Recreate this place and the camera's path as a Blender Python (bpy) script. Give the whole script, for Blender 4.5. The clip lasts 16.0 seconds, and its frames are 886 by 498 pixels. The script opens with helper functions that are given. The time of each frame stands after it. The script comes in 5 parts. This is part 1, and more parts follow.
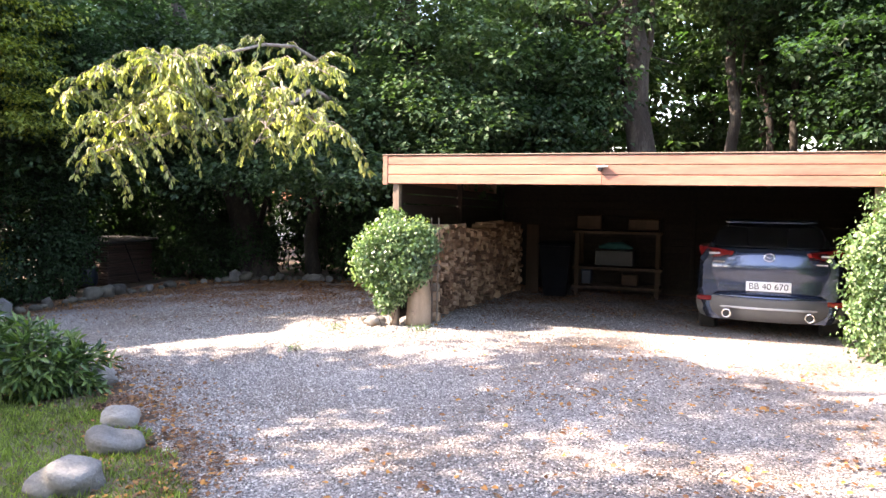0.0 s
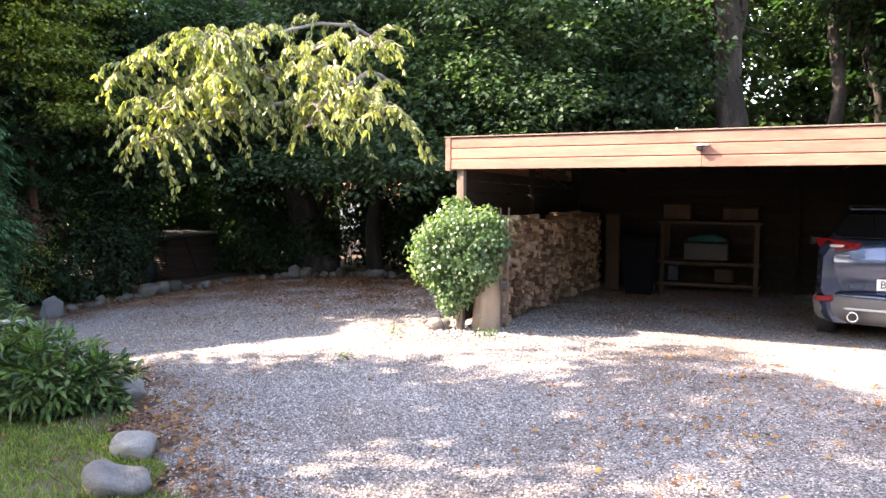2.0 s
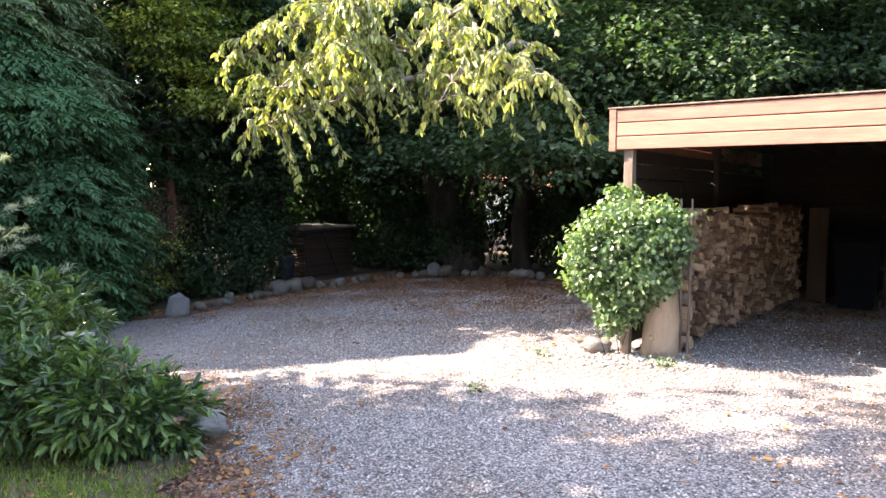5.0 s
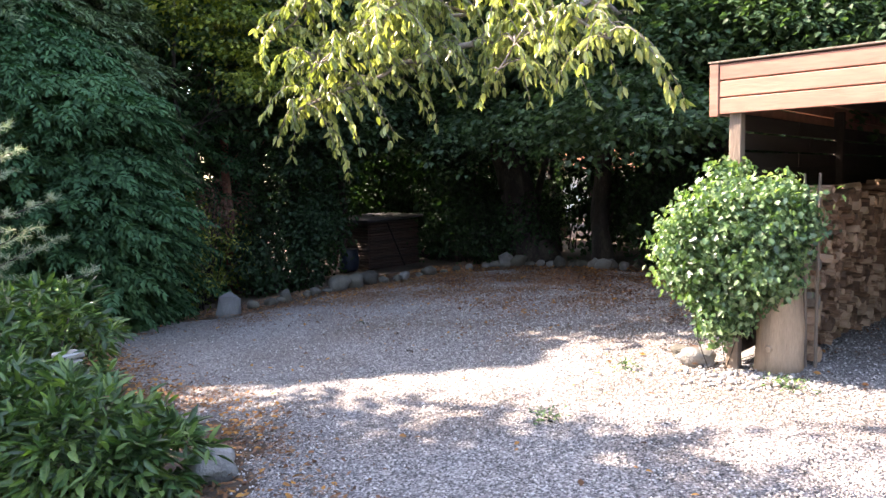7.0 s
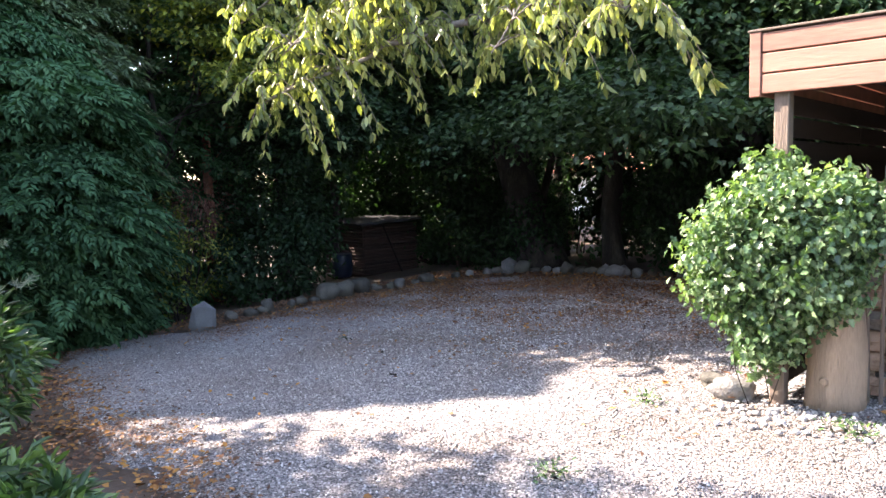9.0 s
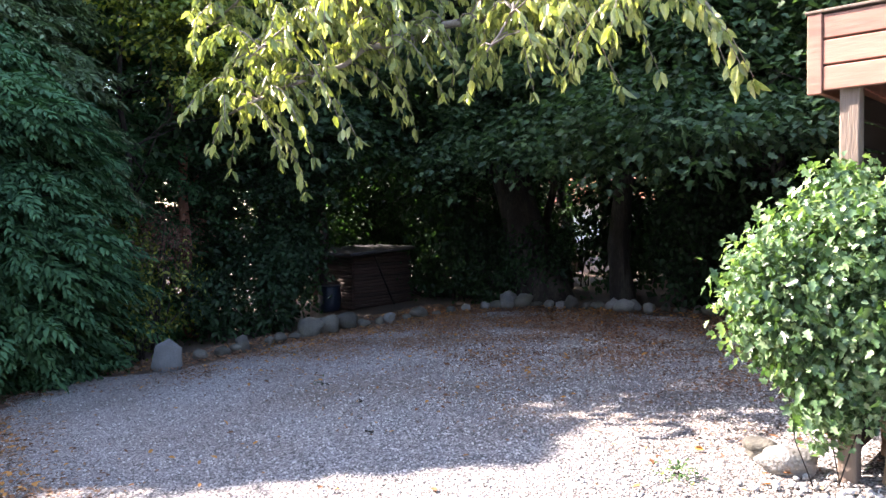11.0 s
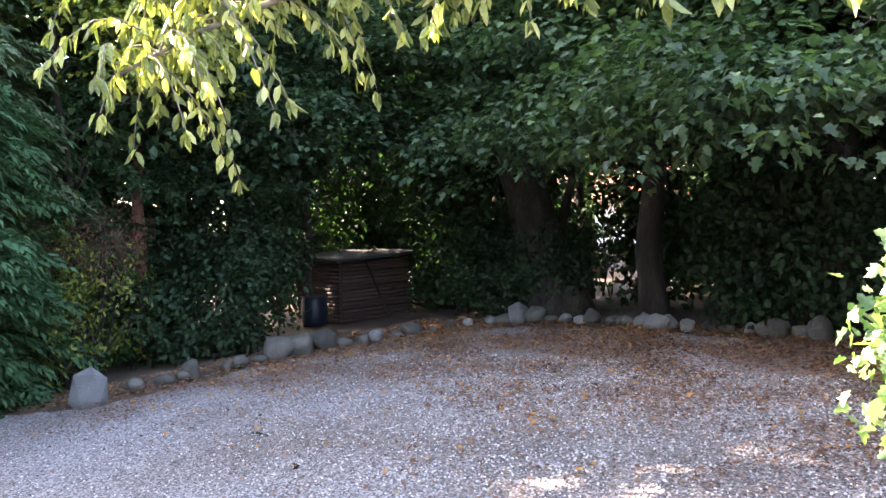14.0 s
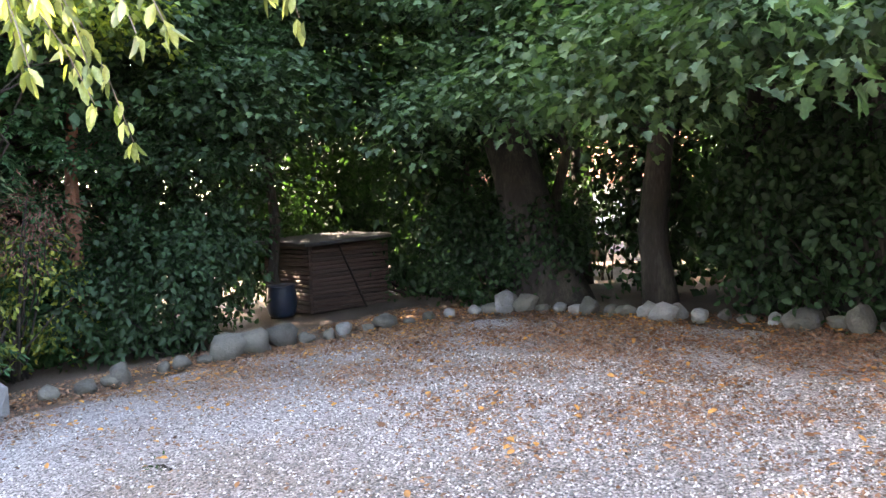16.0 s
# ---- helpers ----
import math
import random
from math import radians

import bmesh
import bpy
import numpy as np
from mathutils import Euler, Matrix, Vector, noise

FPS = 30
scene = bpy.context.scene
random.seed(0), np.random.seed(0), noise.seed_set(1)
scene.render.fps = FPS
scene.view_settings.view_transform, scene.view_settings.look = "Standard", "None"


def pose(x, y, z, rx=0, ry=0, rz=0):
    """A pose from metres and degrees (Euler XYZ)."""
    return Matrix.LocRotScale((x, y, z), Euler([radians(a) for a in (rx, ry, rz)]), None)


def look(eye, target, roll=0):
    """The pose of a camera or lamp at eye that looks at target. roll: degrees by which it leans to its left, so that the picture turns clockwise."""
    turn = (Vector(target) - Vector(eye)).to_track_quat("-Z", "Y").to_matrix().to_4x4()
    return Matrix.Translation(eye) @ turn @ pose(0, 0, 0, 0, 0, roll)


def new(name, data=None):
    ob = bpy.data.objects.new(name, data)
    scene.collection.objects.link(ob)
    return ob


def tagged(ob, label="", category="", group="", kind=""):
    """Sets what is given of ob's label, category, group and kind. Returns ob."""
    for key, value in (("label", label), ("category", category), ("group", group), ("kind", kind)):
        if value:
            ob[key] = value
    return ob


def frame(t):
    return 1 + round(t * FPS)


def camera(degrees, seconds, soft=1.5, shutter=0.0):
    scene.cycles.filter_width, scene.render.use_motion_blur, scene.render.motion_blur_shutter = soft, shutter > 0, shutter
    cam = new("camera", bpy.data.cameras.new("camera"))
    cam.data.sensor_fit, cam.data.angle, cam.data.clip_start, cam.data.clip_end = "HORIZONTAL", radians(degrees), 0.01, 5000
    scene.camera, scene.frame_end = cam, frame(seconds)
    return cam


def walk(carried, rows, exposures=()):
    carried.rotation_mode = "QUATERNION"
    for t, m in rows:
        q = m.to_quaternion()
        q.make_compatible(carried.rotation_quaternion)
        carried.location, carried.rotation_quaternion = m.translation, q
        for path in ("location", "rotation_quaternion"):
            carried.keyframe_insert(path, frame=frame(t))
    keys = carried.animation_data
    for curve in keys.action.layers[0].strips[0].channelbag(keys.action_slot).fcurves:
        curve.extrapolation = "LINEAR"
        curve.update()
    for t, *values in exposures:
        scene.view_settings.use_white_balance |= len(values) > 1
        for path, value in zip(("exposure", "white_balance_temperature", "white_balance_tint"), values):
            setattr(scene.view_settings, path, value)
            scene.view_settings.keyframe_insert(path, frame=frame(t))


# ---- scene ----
cam = camera(62.0, 16.0)
PATH = [
    (0, (3.837, -9.257, 1.524), (3.19, -7.367, 1.42), 1.1),
    (0.5, (3.774, -8.982, 1.497), (3.1, -7.102, 1.391), 0.8),
    (1, (3.717, -8.734, 1.521), (2.953, -6.889, 1.403), 0.6),
    (1.5, (3.571, -8.485, 1.508), (2.785, -6.649, 1.389), 0.6),
    (2, (3.446, -8.194, 1.484), (2.627, -6.373, 1.357), 0.5),
    (2.5, (3.299, -7.937, 1.485), (2.437, -6.138, 1.346), 0.6),
    (3, (3.144, -7.698, 1.492), (2.25, -5.916, 1.342), 0.6),
    (3.5, (3.044, -7.436, 1.472), (2.072, -5.694, 1.322), 0.5),
    (4, (2.91, -7.161, 1.448), (1.901, -5.441, 1.294), 0.6),
    (4.5, (2.77, -6.908, 1.44), (1.725, -5.21, 1.283), 0.5),
    (5, (2.66, -6.65, 1.45), (1.49, -5.035, 1.301), 0.4),
    (7.5, (1.939, -5.385, 1.411), (0.597, -3.914, 1.221), -1.4),
    (8, (1.794, -5.175, 1.39), (0.448, -3.708, 1.199), -1.5),
    (8.5, (1.662, -4.987, 1.37), (0.314, -3.521, 1.189), -1.3),
    (9, (1.551, -4.777, 1.373), (0.199, -3.314, 1.196), -1.3),
    (9.2, (1.487, -4.692, 1.369), (0.132, -3.229, 1.225), -1.5),
    (11.3, (0.871, -3.828, 1.303), (-0.485, -2.361, 1.21), -1.1),
    (11.5, (0.79, -3.692, 1.309), (-0.575, -2.233, 1.213), -1.3),
    (12, (0.624, -3.476, 1.291), (-0.746, -2.021, 1.206), -1.2),
    (12.5, (0.494, -3.234, 1.277), (-0.882, -1.784, 1.209), -1.4),
    (13, (0.349, -3.011, 1.265), (-1.039, -1.573, 1.188), -1.4),
    (13.5, (0.16, -2.776, 1.243), (-1.23, -1.34, 1.162), -1.2),
    (14, (0.021, -2.485, 1.229), (-1.377, -1.057, 1.147), -1.4),
    (14.5, (-0.138, -2.227, 1.195), (-1.537, -0.8, 1.112), -1.6),
    (15, (-0.258, -1.956, 1.163), (-1.661, -0.533, 1.076), -2.3),
    (15.5, (-0.446, -1.676, 1.151), (-1.849, -0.254, 1.049), -2.2),
    (16, (-0.614, -1.446, 1.143), (-2.011, -0.02, 1.017), -2.0),
]
walk(cam, [(t, look(eye, target, roll)) for t, eye, target, roll in PATH],
     exposures=[(0, 3.23, 8200, 24), (5, 3.2, 8100, 23), (9, 3.04, 7400, 22), (12.5, 3.5, 7050, 24), (14, 4.2, 7750, 25), (16, 4.85, 8600, 21)])


# ---- world, sun ----
SUN_AZ, SUN_EL = 200.0, 40.0          # degrees, from +x towards +y
SUN_DIR = Vector((math.cos(radians(SUN_AZ)) * math.cos(radians(SUN_EL)),
                  math.sin(radians(SUN_AZ)) * math.cos(radians(SUN_EL)), math.sin(radians(SUN_EL))))
world = bpy.data.worlds.new("world")
scene.world = world
world.use_nodes = True
wn = world.node_tree.nodes
sky = wn.new("ShaderNodeTexSky")
sky.sky_type = "NISHITA"
sky.sun_disc = False
sky.sun_elevation = radians(SUN_EL)
sky.sun_rotation = radians(90 - SUN_AZ)
wn["Background"].inputs["Strength"].default_value = 0.15
world.node_tree.links.new(sky.outputs[0], wn["Background"].inputs["Color"])
sun = new("sun", bpy.data.lights.new("sun", "SUN"))
sun.data.energy, sun.data.angle, sun.data.color = 3.5, radians(0.55), (1.0, 0.955, 0.89)
sun.matrix_world = look(SUN_DIR * 60, (0, 0, 0))

# ---- materials ----
def material(name, base, rough=0.7, metal=0.0, vary=0.25, scale=8.0, detail=60.0, bump=0.3, bump_scale=None, second=None,
             stretch=(1, 1, 1), island=0.0, objrand=0.0, spec=0.5, coat=0.0, translucent=None, tmix=0.4):
    m = bpy.data.materials.new(name)
    m.use_nodes = True
    nt = m.node_tree
    n, l = nt.nodes, nt.links
    bsdf = n["Principled BSDF"]
    bsdf.inputs["Roughness"].default_value = rough
    bsdf.inputs["Metallic"].default_value = metal
    bsdf.inputs["Specular IOR Level"].default_value = spec
    bsdf.inputs["Coat Weight"].default_value = coat
    geo = n.new("ShaderNodeTexCoord")
    mp = n.new("ShaderNodeMapping")
    mp.inputs["Scale"].default_value = stretch
    l.new(geo.outputs["Object"], mp.inputs["Vector"])
    big, fine = n.new("ShaderNodeTexNoise"), n.new("ShaderNodeTexNoise")
    big.inputs["Scale"].default_value, fine.inputs["Scale"].default_value = scale, detail
    big.inputs["Detail"].default_value = fine.inputs["Detail"].default_value = 5
    l.new(mp.outputs[0], big.inputs["Vector"])
    l.new(mp.outputs[0], fine.inputs["Vector"])
    add = n.new("ShaderNodeMath"); add.operation = "MULTIPLY_ADD"
    l.new(fine.outputs["Fac"], add.inputs[0]); add.inputs[1].default_value = 0.5
    l.new(big.outputs["Fac"], add.inputs[2])
    fac = add
    if island or objrand:
        if island:
            src = n.new("ShaderNodeNewGeometry").outputs["Random Per Island"]
        else:
            src = n.new("ShaderNodeObjectInfo").outputs["Random"]
        mul = n.new("ShaderNodeMath"); mul.operation = "MULTIPLY_ADD"
        l.new(src, mul.inputs[0]); mul.inputs[1].default_value = island or objrand
        l.new(add.outputs[0], mul.inputs[2])
        sub = n.new("ShaderNodeMath"); sub.operation = "SUBTRACT"
        l.new(mul.outputs[0], sub.inputs[0]); sub.inputs[1].default_value = (island or objrand) / 2
        fac = sub
    ramp = n.new("ShaderNodeValToRGB")
    lo = tuple(c * (1 - vary) for c in base)
    hi = second or tuple(min(1, c * (1 + vary)) for c in base)
    ramp.color_ramp.elements[0].position, ramp.color_ramp.elements[1].position = 0.5, 1.0
    ramp.color_ramp.elements[0].color, ramp.color_ramp.elements[1].color = (*lo, 1), (*hi, 1)
    mid = ramp.color_ramp.elements.new(0.74); mid.color = (*base, 1)
    l.new(fac.outputs[0], ramp.inputs[0])
    l.new(ramp.outputs[0], bsdf.inputs["Base Color"])
    if bump:
        b = n.new("ShaderNodeBump")
        b.inputs["Strength"].default_value, b.inputs["Distance"].default_value = bump, 0.02
        l.new(fine.outputs["Fac"], b.inputs["Height"])
        l.new(b.outputs[0], bsdf.inputs["Normal"])
    if translucent:
        tr = n.new("ShaderNodeBsdfTranslucent")
        mixc = n.new("ShaderNodeMixRGB"); mixc.blend_type = "MULTIPLY"; mixc.inputs[0].default_value = 1
        l.new(ramp.outputs[0], mixc.inputs[1]); mixc.inputs[2].default_value = (*translucent, 1)
        l.new(mixc.outputs[0], tr.inputs["Color"])
        ms = n.new("ShaderNodeMixShader"); ms.inputs[0].default_value = tmix
        l.new(bsdf.outputs[0], ms.inputs[1]); l.new(tr.outputs[0], ms.inputs[2])
        l.new(ms.outputs[0], n["Material Output"].inputs["Surface"])
    return m


def gravel_material():
    m = bpy.data.materials.new("gravel")
    m.use_nodes = True
    n, l = m.node_tree.nodes, m.node_tree.links
    bsdf = n["Principled BSDF"]
    bsdf.inputs["Roughness"].default_value = 0.85
    tc = n.new("ShaderNodeTexCoord")
    vor = n.new("ShaderNodeTexVoronoi"); vor.inputs["Scale"].default_value = 92
    l.new(tc.outputs["Object"], vor.inputs["Vector"])
    sep = n.new("ShaderNodeSeparateColor"); l.new(vor.outputs["Color"], sep.inputs[0])
    ramp = n.new("ShaderNodeValToRGB")
    cr = ramp.color_ramp
    cr.elements[0].color, cr.elements[1].color = (0.035, 0.033, 0.032, 1), (0.55, 0.53, 0.51, 1)
    e = cr.elements.new(0.35); e.color = (0.19, 0.182, 0.18, 1)
    e = cr.elements.new(0.7); e.color = (0.31, 0.285, 0.275, 1)
    l.new(sep.outputs[0], ramp.inputs[0])
    dirt = n.new("ShaderNodeTexNoise"); dirt.inputs["Scale"].default_value = 0.55; dirt.inputs["Detail"].default_value = 6
    l.new(tc.outputs["Object"], dirt.inputs["Vector"])
    dr = n.new("ShaderNodeValToRGB"); dr.color_ramp.elements[0].position, dr.color_ramp.elements[1].position = 0.42, 0.72
    l.new(dirt.outputs["Fac"], dr.inputs[0])
    mix = n.new("ShaderNodeMixRGB"); mix.blend_type = "MULTIPLY"; mix.inputs[2].default_value = (0.66, 0.56, 0.48, 1)
    l.new(dr.outputs[0], mix.inputs[0]); l.new(ramp.outputs[0], mix.inputs[1])
    l.new(mix.outputs[0], bsdf.inputs["Base Color"])
    b = n.new("ShaderNodeBump"); b.inputs["Strength"].default_value, b.inputs["Distance"].default_value = 1.0, 0.013
    b.invert = True
    l.new(vor.outputs["Distance"], b.inputs["Height"]); l.new(b.outputs[0], bsdf.inputs["Normal"])
    return m


GRAVEL = gravel_material()
LITTER = material("leaf_litter", (0.17, 0.085, 0.05), 0.85, scale=1.0, island=0.7, bump=0, vary=0.5, second=(0.27, 0.15, 0.08))
EARTH = material("earth", (0.075, 0.052, 0.036), 0.95, scale=1.2, detail=30, bump=0.6, vary=0.4)
LAWN = material("lawn_soil", (0.10, 0.09, 0.045), 0.95, scale=2, detail=40, bump=0.5, vary=0.4)
BLADE = material("grass_blade", (0.17, 0.25, 0.05), 0.6, scale=1.5, island=0.6, bump=0, vary=0.5, translucent=(1.2, 1.3, 0.6), tmix=0.3)
BARK = material("bark", (0.03, 0.024, 0.02), 0.95, scale=5, detail=45, bump=0.9, vary=0.5, stretch=(1, 1, 0.25), second=(0.085, 0.075, 0.06))
BARK_RED = material("bark_red", (0.17, 0.075, 0.045), 0.95, scale=5, detail=45, bump=0.8, vary=0.45, stretch=(1, 1, 0.25))
BARK_PALE = material("bark_pale", (0.22, 0.19, 0.16), 0.85, scale=9, detail=60, bump=0.5, vary=0.5)
LEAF = material("maple_leaf", (0.04, 0.085, 0.042), 0.55, spec=0.25, scale=0.5, island=0.5, bump=0, vary=0.5, second=(0.072, 0.125, 0.055), translucent=(1.6, 1.9, 0.8), tmix=0.28)
# dark copy of the maple leaf; the wood's shade is put into its colour
LEAF_DEEP_SHADE = material("dark_shaded_leaf", (0.019, 0.046, 0.022), 0.6, spec=0.3, scale=0.6, island=0.5, bump=0, vary=0.5, translucent=(2.0, 2.4, 0.8), tmix=0.3)
CHERRY = material("cherry_leaf", (0.23, 0.285, 0.10), 0.36, scale=0.7, island=0.7, bump=0, vary=0.5, second=(0.48, 0.50, 0.22), translucent=(1.4, 1.5, 0.55), tmix=0.38)
LAUREL = material("laurel_leaf", (0.05, 0.115, 0.04), 0.34, scale=1.5, island=0.6, bump=0, vary=0.5, second=(0.15, 0.235, 0.07), translucent=(1.6, 2.0, 0.6), tmix=0.2)
IVY = material("ivy_leaf", (0.085, 0.165, 0.072), 0.33, scale=1.5, island=0.6, bump=0, vary=0.5, second=(0.24, 0.33, 0.18), translucent=(1.6, 1.9, 0.6), tmix=0.25)
CONIFER = material("conifer_spray", (0.052, 0.13, 0.065), 0.9, spec=0.12, scale=0.8, island=0.4, bump=0, vary=0.5, second=(0.075, 0.165, 0.075), translucent=(1.4, 1.8, 0.8), tmix=0.2)
# lighter copy of the cypress spray; sun from behind is put into its colour
CONIFER_LIT = material("lit_conifer_spray", (0.14, 0.215, 0.13), 0.8, spec=0.2, scale=0.8, island=0.5, bump=0, vary=0.5, second=(0.24, 0.32, 0.20), translucent=(1.6, 1.8, 1.0), tmix=0.42)
LIME = material("hazel_leaf", (0.12, 0.18, 0.04), 0.45, scale=0.7, island=0.6, bump=0, vary=0.45, second=(0.30, 0.33, 0.07), translucent=(1.5, 1.6, 0.5), tmix=0.4)
DEAD = material("dead_spray", (0.16, 0.085, 0.06), 0.85, scale=1.5, island=0.6, bump=0, vary=0.5, second=(0.27, 0.15, 0.11), translucent=(1.2, 1.0, 0.8), tmix=0.2)
PINE = material("pine_needle", (0.27, 0.33, 0.22), 0.5, scale=2, island=0.5, bump=0, vary=0.4, translucent=(1.4, 1.6, 0.9), tmix=0.2)
FALLEN = material("fallen_leaf", (0.25, 0.11, 0.045), 0.7, scale=1.0, island=0.7, bump=0, vary=0.5, second=(0.46, 0.22, 0.05), translucent=(1.2, 1.0, 0.6), tmix=0.2)
FASCIA = material("stained_wood", (0.345, 0.165, 0.115), 0.6, scale=2.6, detail=17, bump=0.12, vary=0.3, stretch=(0.45, 3, 3), objrand=0.42)
POST = material("weathered_post", (0.20, 0.15, 0.115), 0.85, scale=4, detail=40, bump=0.4, vary=0.35, stretch=(4, 4, 0.3))
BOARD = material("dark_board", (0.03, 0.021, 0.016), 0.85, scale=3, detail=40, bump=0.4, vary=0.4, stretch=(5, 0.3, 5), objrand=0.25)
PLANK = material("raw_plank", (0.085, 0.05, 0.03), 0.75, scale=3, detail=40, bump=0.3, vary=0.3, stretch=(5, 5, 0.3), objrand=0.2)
LOGWOOD = material("barked_log", (0.36, 0.26, 0.18), 0.8, scale=3, detail=40, bump=0.6, vary=0.35, stretch=(3, 3, 0.4))
SPLIT = material("split_wood", (0.29, 0.165, 0.10), 0.85, scale=6, detail=60, bump=0.6, vary=0.5, objrand=0.8, second=(0.5, 0.34, 0.23))
SPLIT_ISL = material("split_wood_far", (0.29, 0.165, 0.10), 0.85, scale=6, detail=60, bump=0.6, vary=0.5, island=0.8, second=(0.5, 0.34, 0.23))
FELT = material("roof_felt", (0.05, 0.05, 0.052), 0.95, scale=2, detail=90, bump=0.4)
PAINT = material("car_paint", (0.04, 0.062, 0.112), 0.22, metal=0.7, vary=0.06, scale=1, detail=300, bump=0, coat=1.0)
CLAD = material("grey_cladding", (0.10, 0.10, 0.102), 0.5, vary=0.1, scale=3, detail=200, bump=0.1)
BLACK = material("black_plastic", (0.012, 0.012, 0.013), 0.45, vary=0.3, scale=4, bump=0)
GLASS = material("tinted_glass", (0.006, 0.007, 0.008), 0.05, vary=0.1, scale=1, bump=0, spec=0.8)
LENS = material("red_lens", (0.2, 0.01, 0.01), 0.12, vary=0.2, scale=6, bump=0, coat=0.6)
LENS_CLEAR = material("clear_lens", (0.55, 0.52, 0.52), 0.12, vary=0.1, scale=6, bump=0, coat=0.6)
CHROME = material("chrome", (0.75, 0.75, 0.76), 0.14, metal=1.0, vary=0.05, scale=4, bump=0)
PLATE = material("plate_white", (0.80, 0.80, 0.80), 0.4, vary=0.04, scale=8, bump=0)
INK = material("plate_ink", (0.015, 0.015, 0.018), 0.5, vary=0.1, bump=0)
RUBBER = material("rubber", (0.02, 0.02, 0.02), 0.85, vary=0.3, bump=0.2)
STONE = material("fieldstone", (0.19, 0.186, 0.175), 0.85, scale=5, detail=50, bump=0.7, vary=0.35, objrand=0.35)
STONE_DARK = material("mossy_stone", (0.09, 0.085, 0.07), 0.9, scale=5, detail=50, bump=0.7, vary=0.4, objrand=0.4)
PALE = material("pale_pebble", (0.36, 0.35, 0.335), 0.8, scale=9, detail=60, bump=0.3, vary=0.25, objrand=0.5)
SLATE = material("slate_slab", (0.13, 0.135, 0.135), 0.75, scale=4, detail=60, bump=0.5, vary=0.25)
RENDERED = material("white_wall", (0.78, 0.76, 0.72), 0.9, scale=2, detail=40, bump=0.2, vary=0.06)
TILE = material("clay_tile", (0.40, 0.16, 0.09), 0.8, scale=3, detail=40, bump=0.3, vary=0.25, island=0.3)
SHEDWOOD = material("shed_slat", (0.06, 0.036, 0.028), 0.75, scale=3, detail=40, bump=0.5, vary=0.4, stretch=(0.4, 0.4, 6), objrand=0.4)
BLUE = material("blue_plastic", (0.008, 0.018, 0.035), 0.5, vary=0.2, bump=0.1)
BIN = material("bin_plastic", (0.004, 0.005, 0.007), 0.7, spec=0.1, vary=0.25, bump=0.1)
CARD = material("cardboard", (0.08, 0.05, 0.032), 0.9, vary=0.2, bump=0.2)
TEAL = material("teal_cloth", (0.03, 0.16, 0.16), 0.8, vary=0.3, bump=0.4)
STEEL = material("grey_steel", (0.42, 0.42, 0.41), 0.45, metal=0.6, vary=0.2, scale=9, bump=0.1)
WHITE = material("white_enamel", (0.75, 0.75, 0.73), 0.5, vary=0.08, bump=0.05)

# ---- geometry helpers ----
rng = np.random.default_rng(7)


class Geo:
    """Collects vertices and faces for one mesh."""
    def __init__(self):
        self.v, self.f = [], []

    def add(self, verts, faces):
        k = len(self.v)
        self.v.extend([tuple(p) for p in verts])
        self.f.extend([tuple(i + k for i in f) for f in faces])
        return self

    def tube(self, pts, radii, seg=8, cap=True, rough=0.0):
        pts = [Vector(p) for p in pts]
        rings = []
        ref = Vector((0.31, 0.9, 0.17)).normalized()
        for i, p in enumerate(pts):
            d = (pts[min(i + 1, len(pts) - 1)] - pts[max(i - 1, 0)]).normalized()
            a = d.cross(ref)
            if a.length < 0.1:
                a = d.cross(Vector((1, 0, 0)))
            a.normalize()
            b = d.cross(a)
            ring = []
            for s in range(seg):
                w = 2 * math.pi * s / seg
                r = radii[i] * (1 + rough * (noise.noise(p * 1.7 + Vector((math.cos(w), math.sin(w), 0)) * 1.3)))
                ring.append(p + a * (math.cos(w) * r) + b * (math.sin(w) * r))
            rings.append(ring)
        vs = [q for r in rings for q in r]
        fs = [(i * seg + s, i * seg + (s + 1) % seg, (i + 1) * seg + (s + 1) % seg, (i + 1) * seg + s)
              for i in range(len(pts) - 1) for s in range(seg)]
        if cap:
            fs += [tuple(range(seg))[::-1], tuple((len(pts) - 1) * seg + s for s in range(seg))]
        return self.add(vs, fs)

    def box(self, lo, hi, bevel=0.006, m=None):
        """A box with chamfered edges."""
        bm = bmesh.new()
        bmesh.ops.create_cube(bm, size=1)
        for v in bm.verts:
            v.co = Vector([(lo[i] + hi[i]) / 2 + v.co[i] * (hi[i] - lo[i]) for i in range(3)])
        if bevel:
            bmesh.ops.bevel(bm, geom=bm.edges[:], offset=bevel, segments=1, affect="EDGES")
        bm.verts.index_update()
        vs = [(m @ v.co if m else v.co.copy()) for v in bm.verts]
        fs = [[v.index for v in f.verts] for f in bm.faces]
        bm.free()
        return self.add(vs, fs)


def part(name, geo, mat, parent=None, label="", smooth=False):
    me = bpy.data.meshes.new(name)
    me.from_pydata(geo.v, [], geo.f)
    me.materials.append(mat)
    if smooth:
        me.polygons.foreach_set("use_smooth", [True] * len(me.polygons))
    me.update()
    ob = new(name, me)
    if parent:
        ob.parent = parent
    if label:
        tagged(ob, label)
    return ob


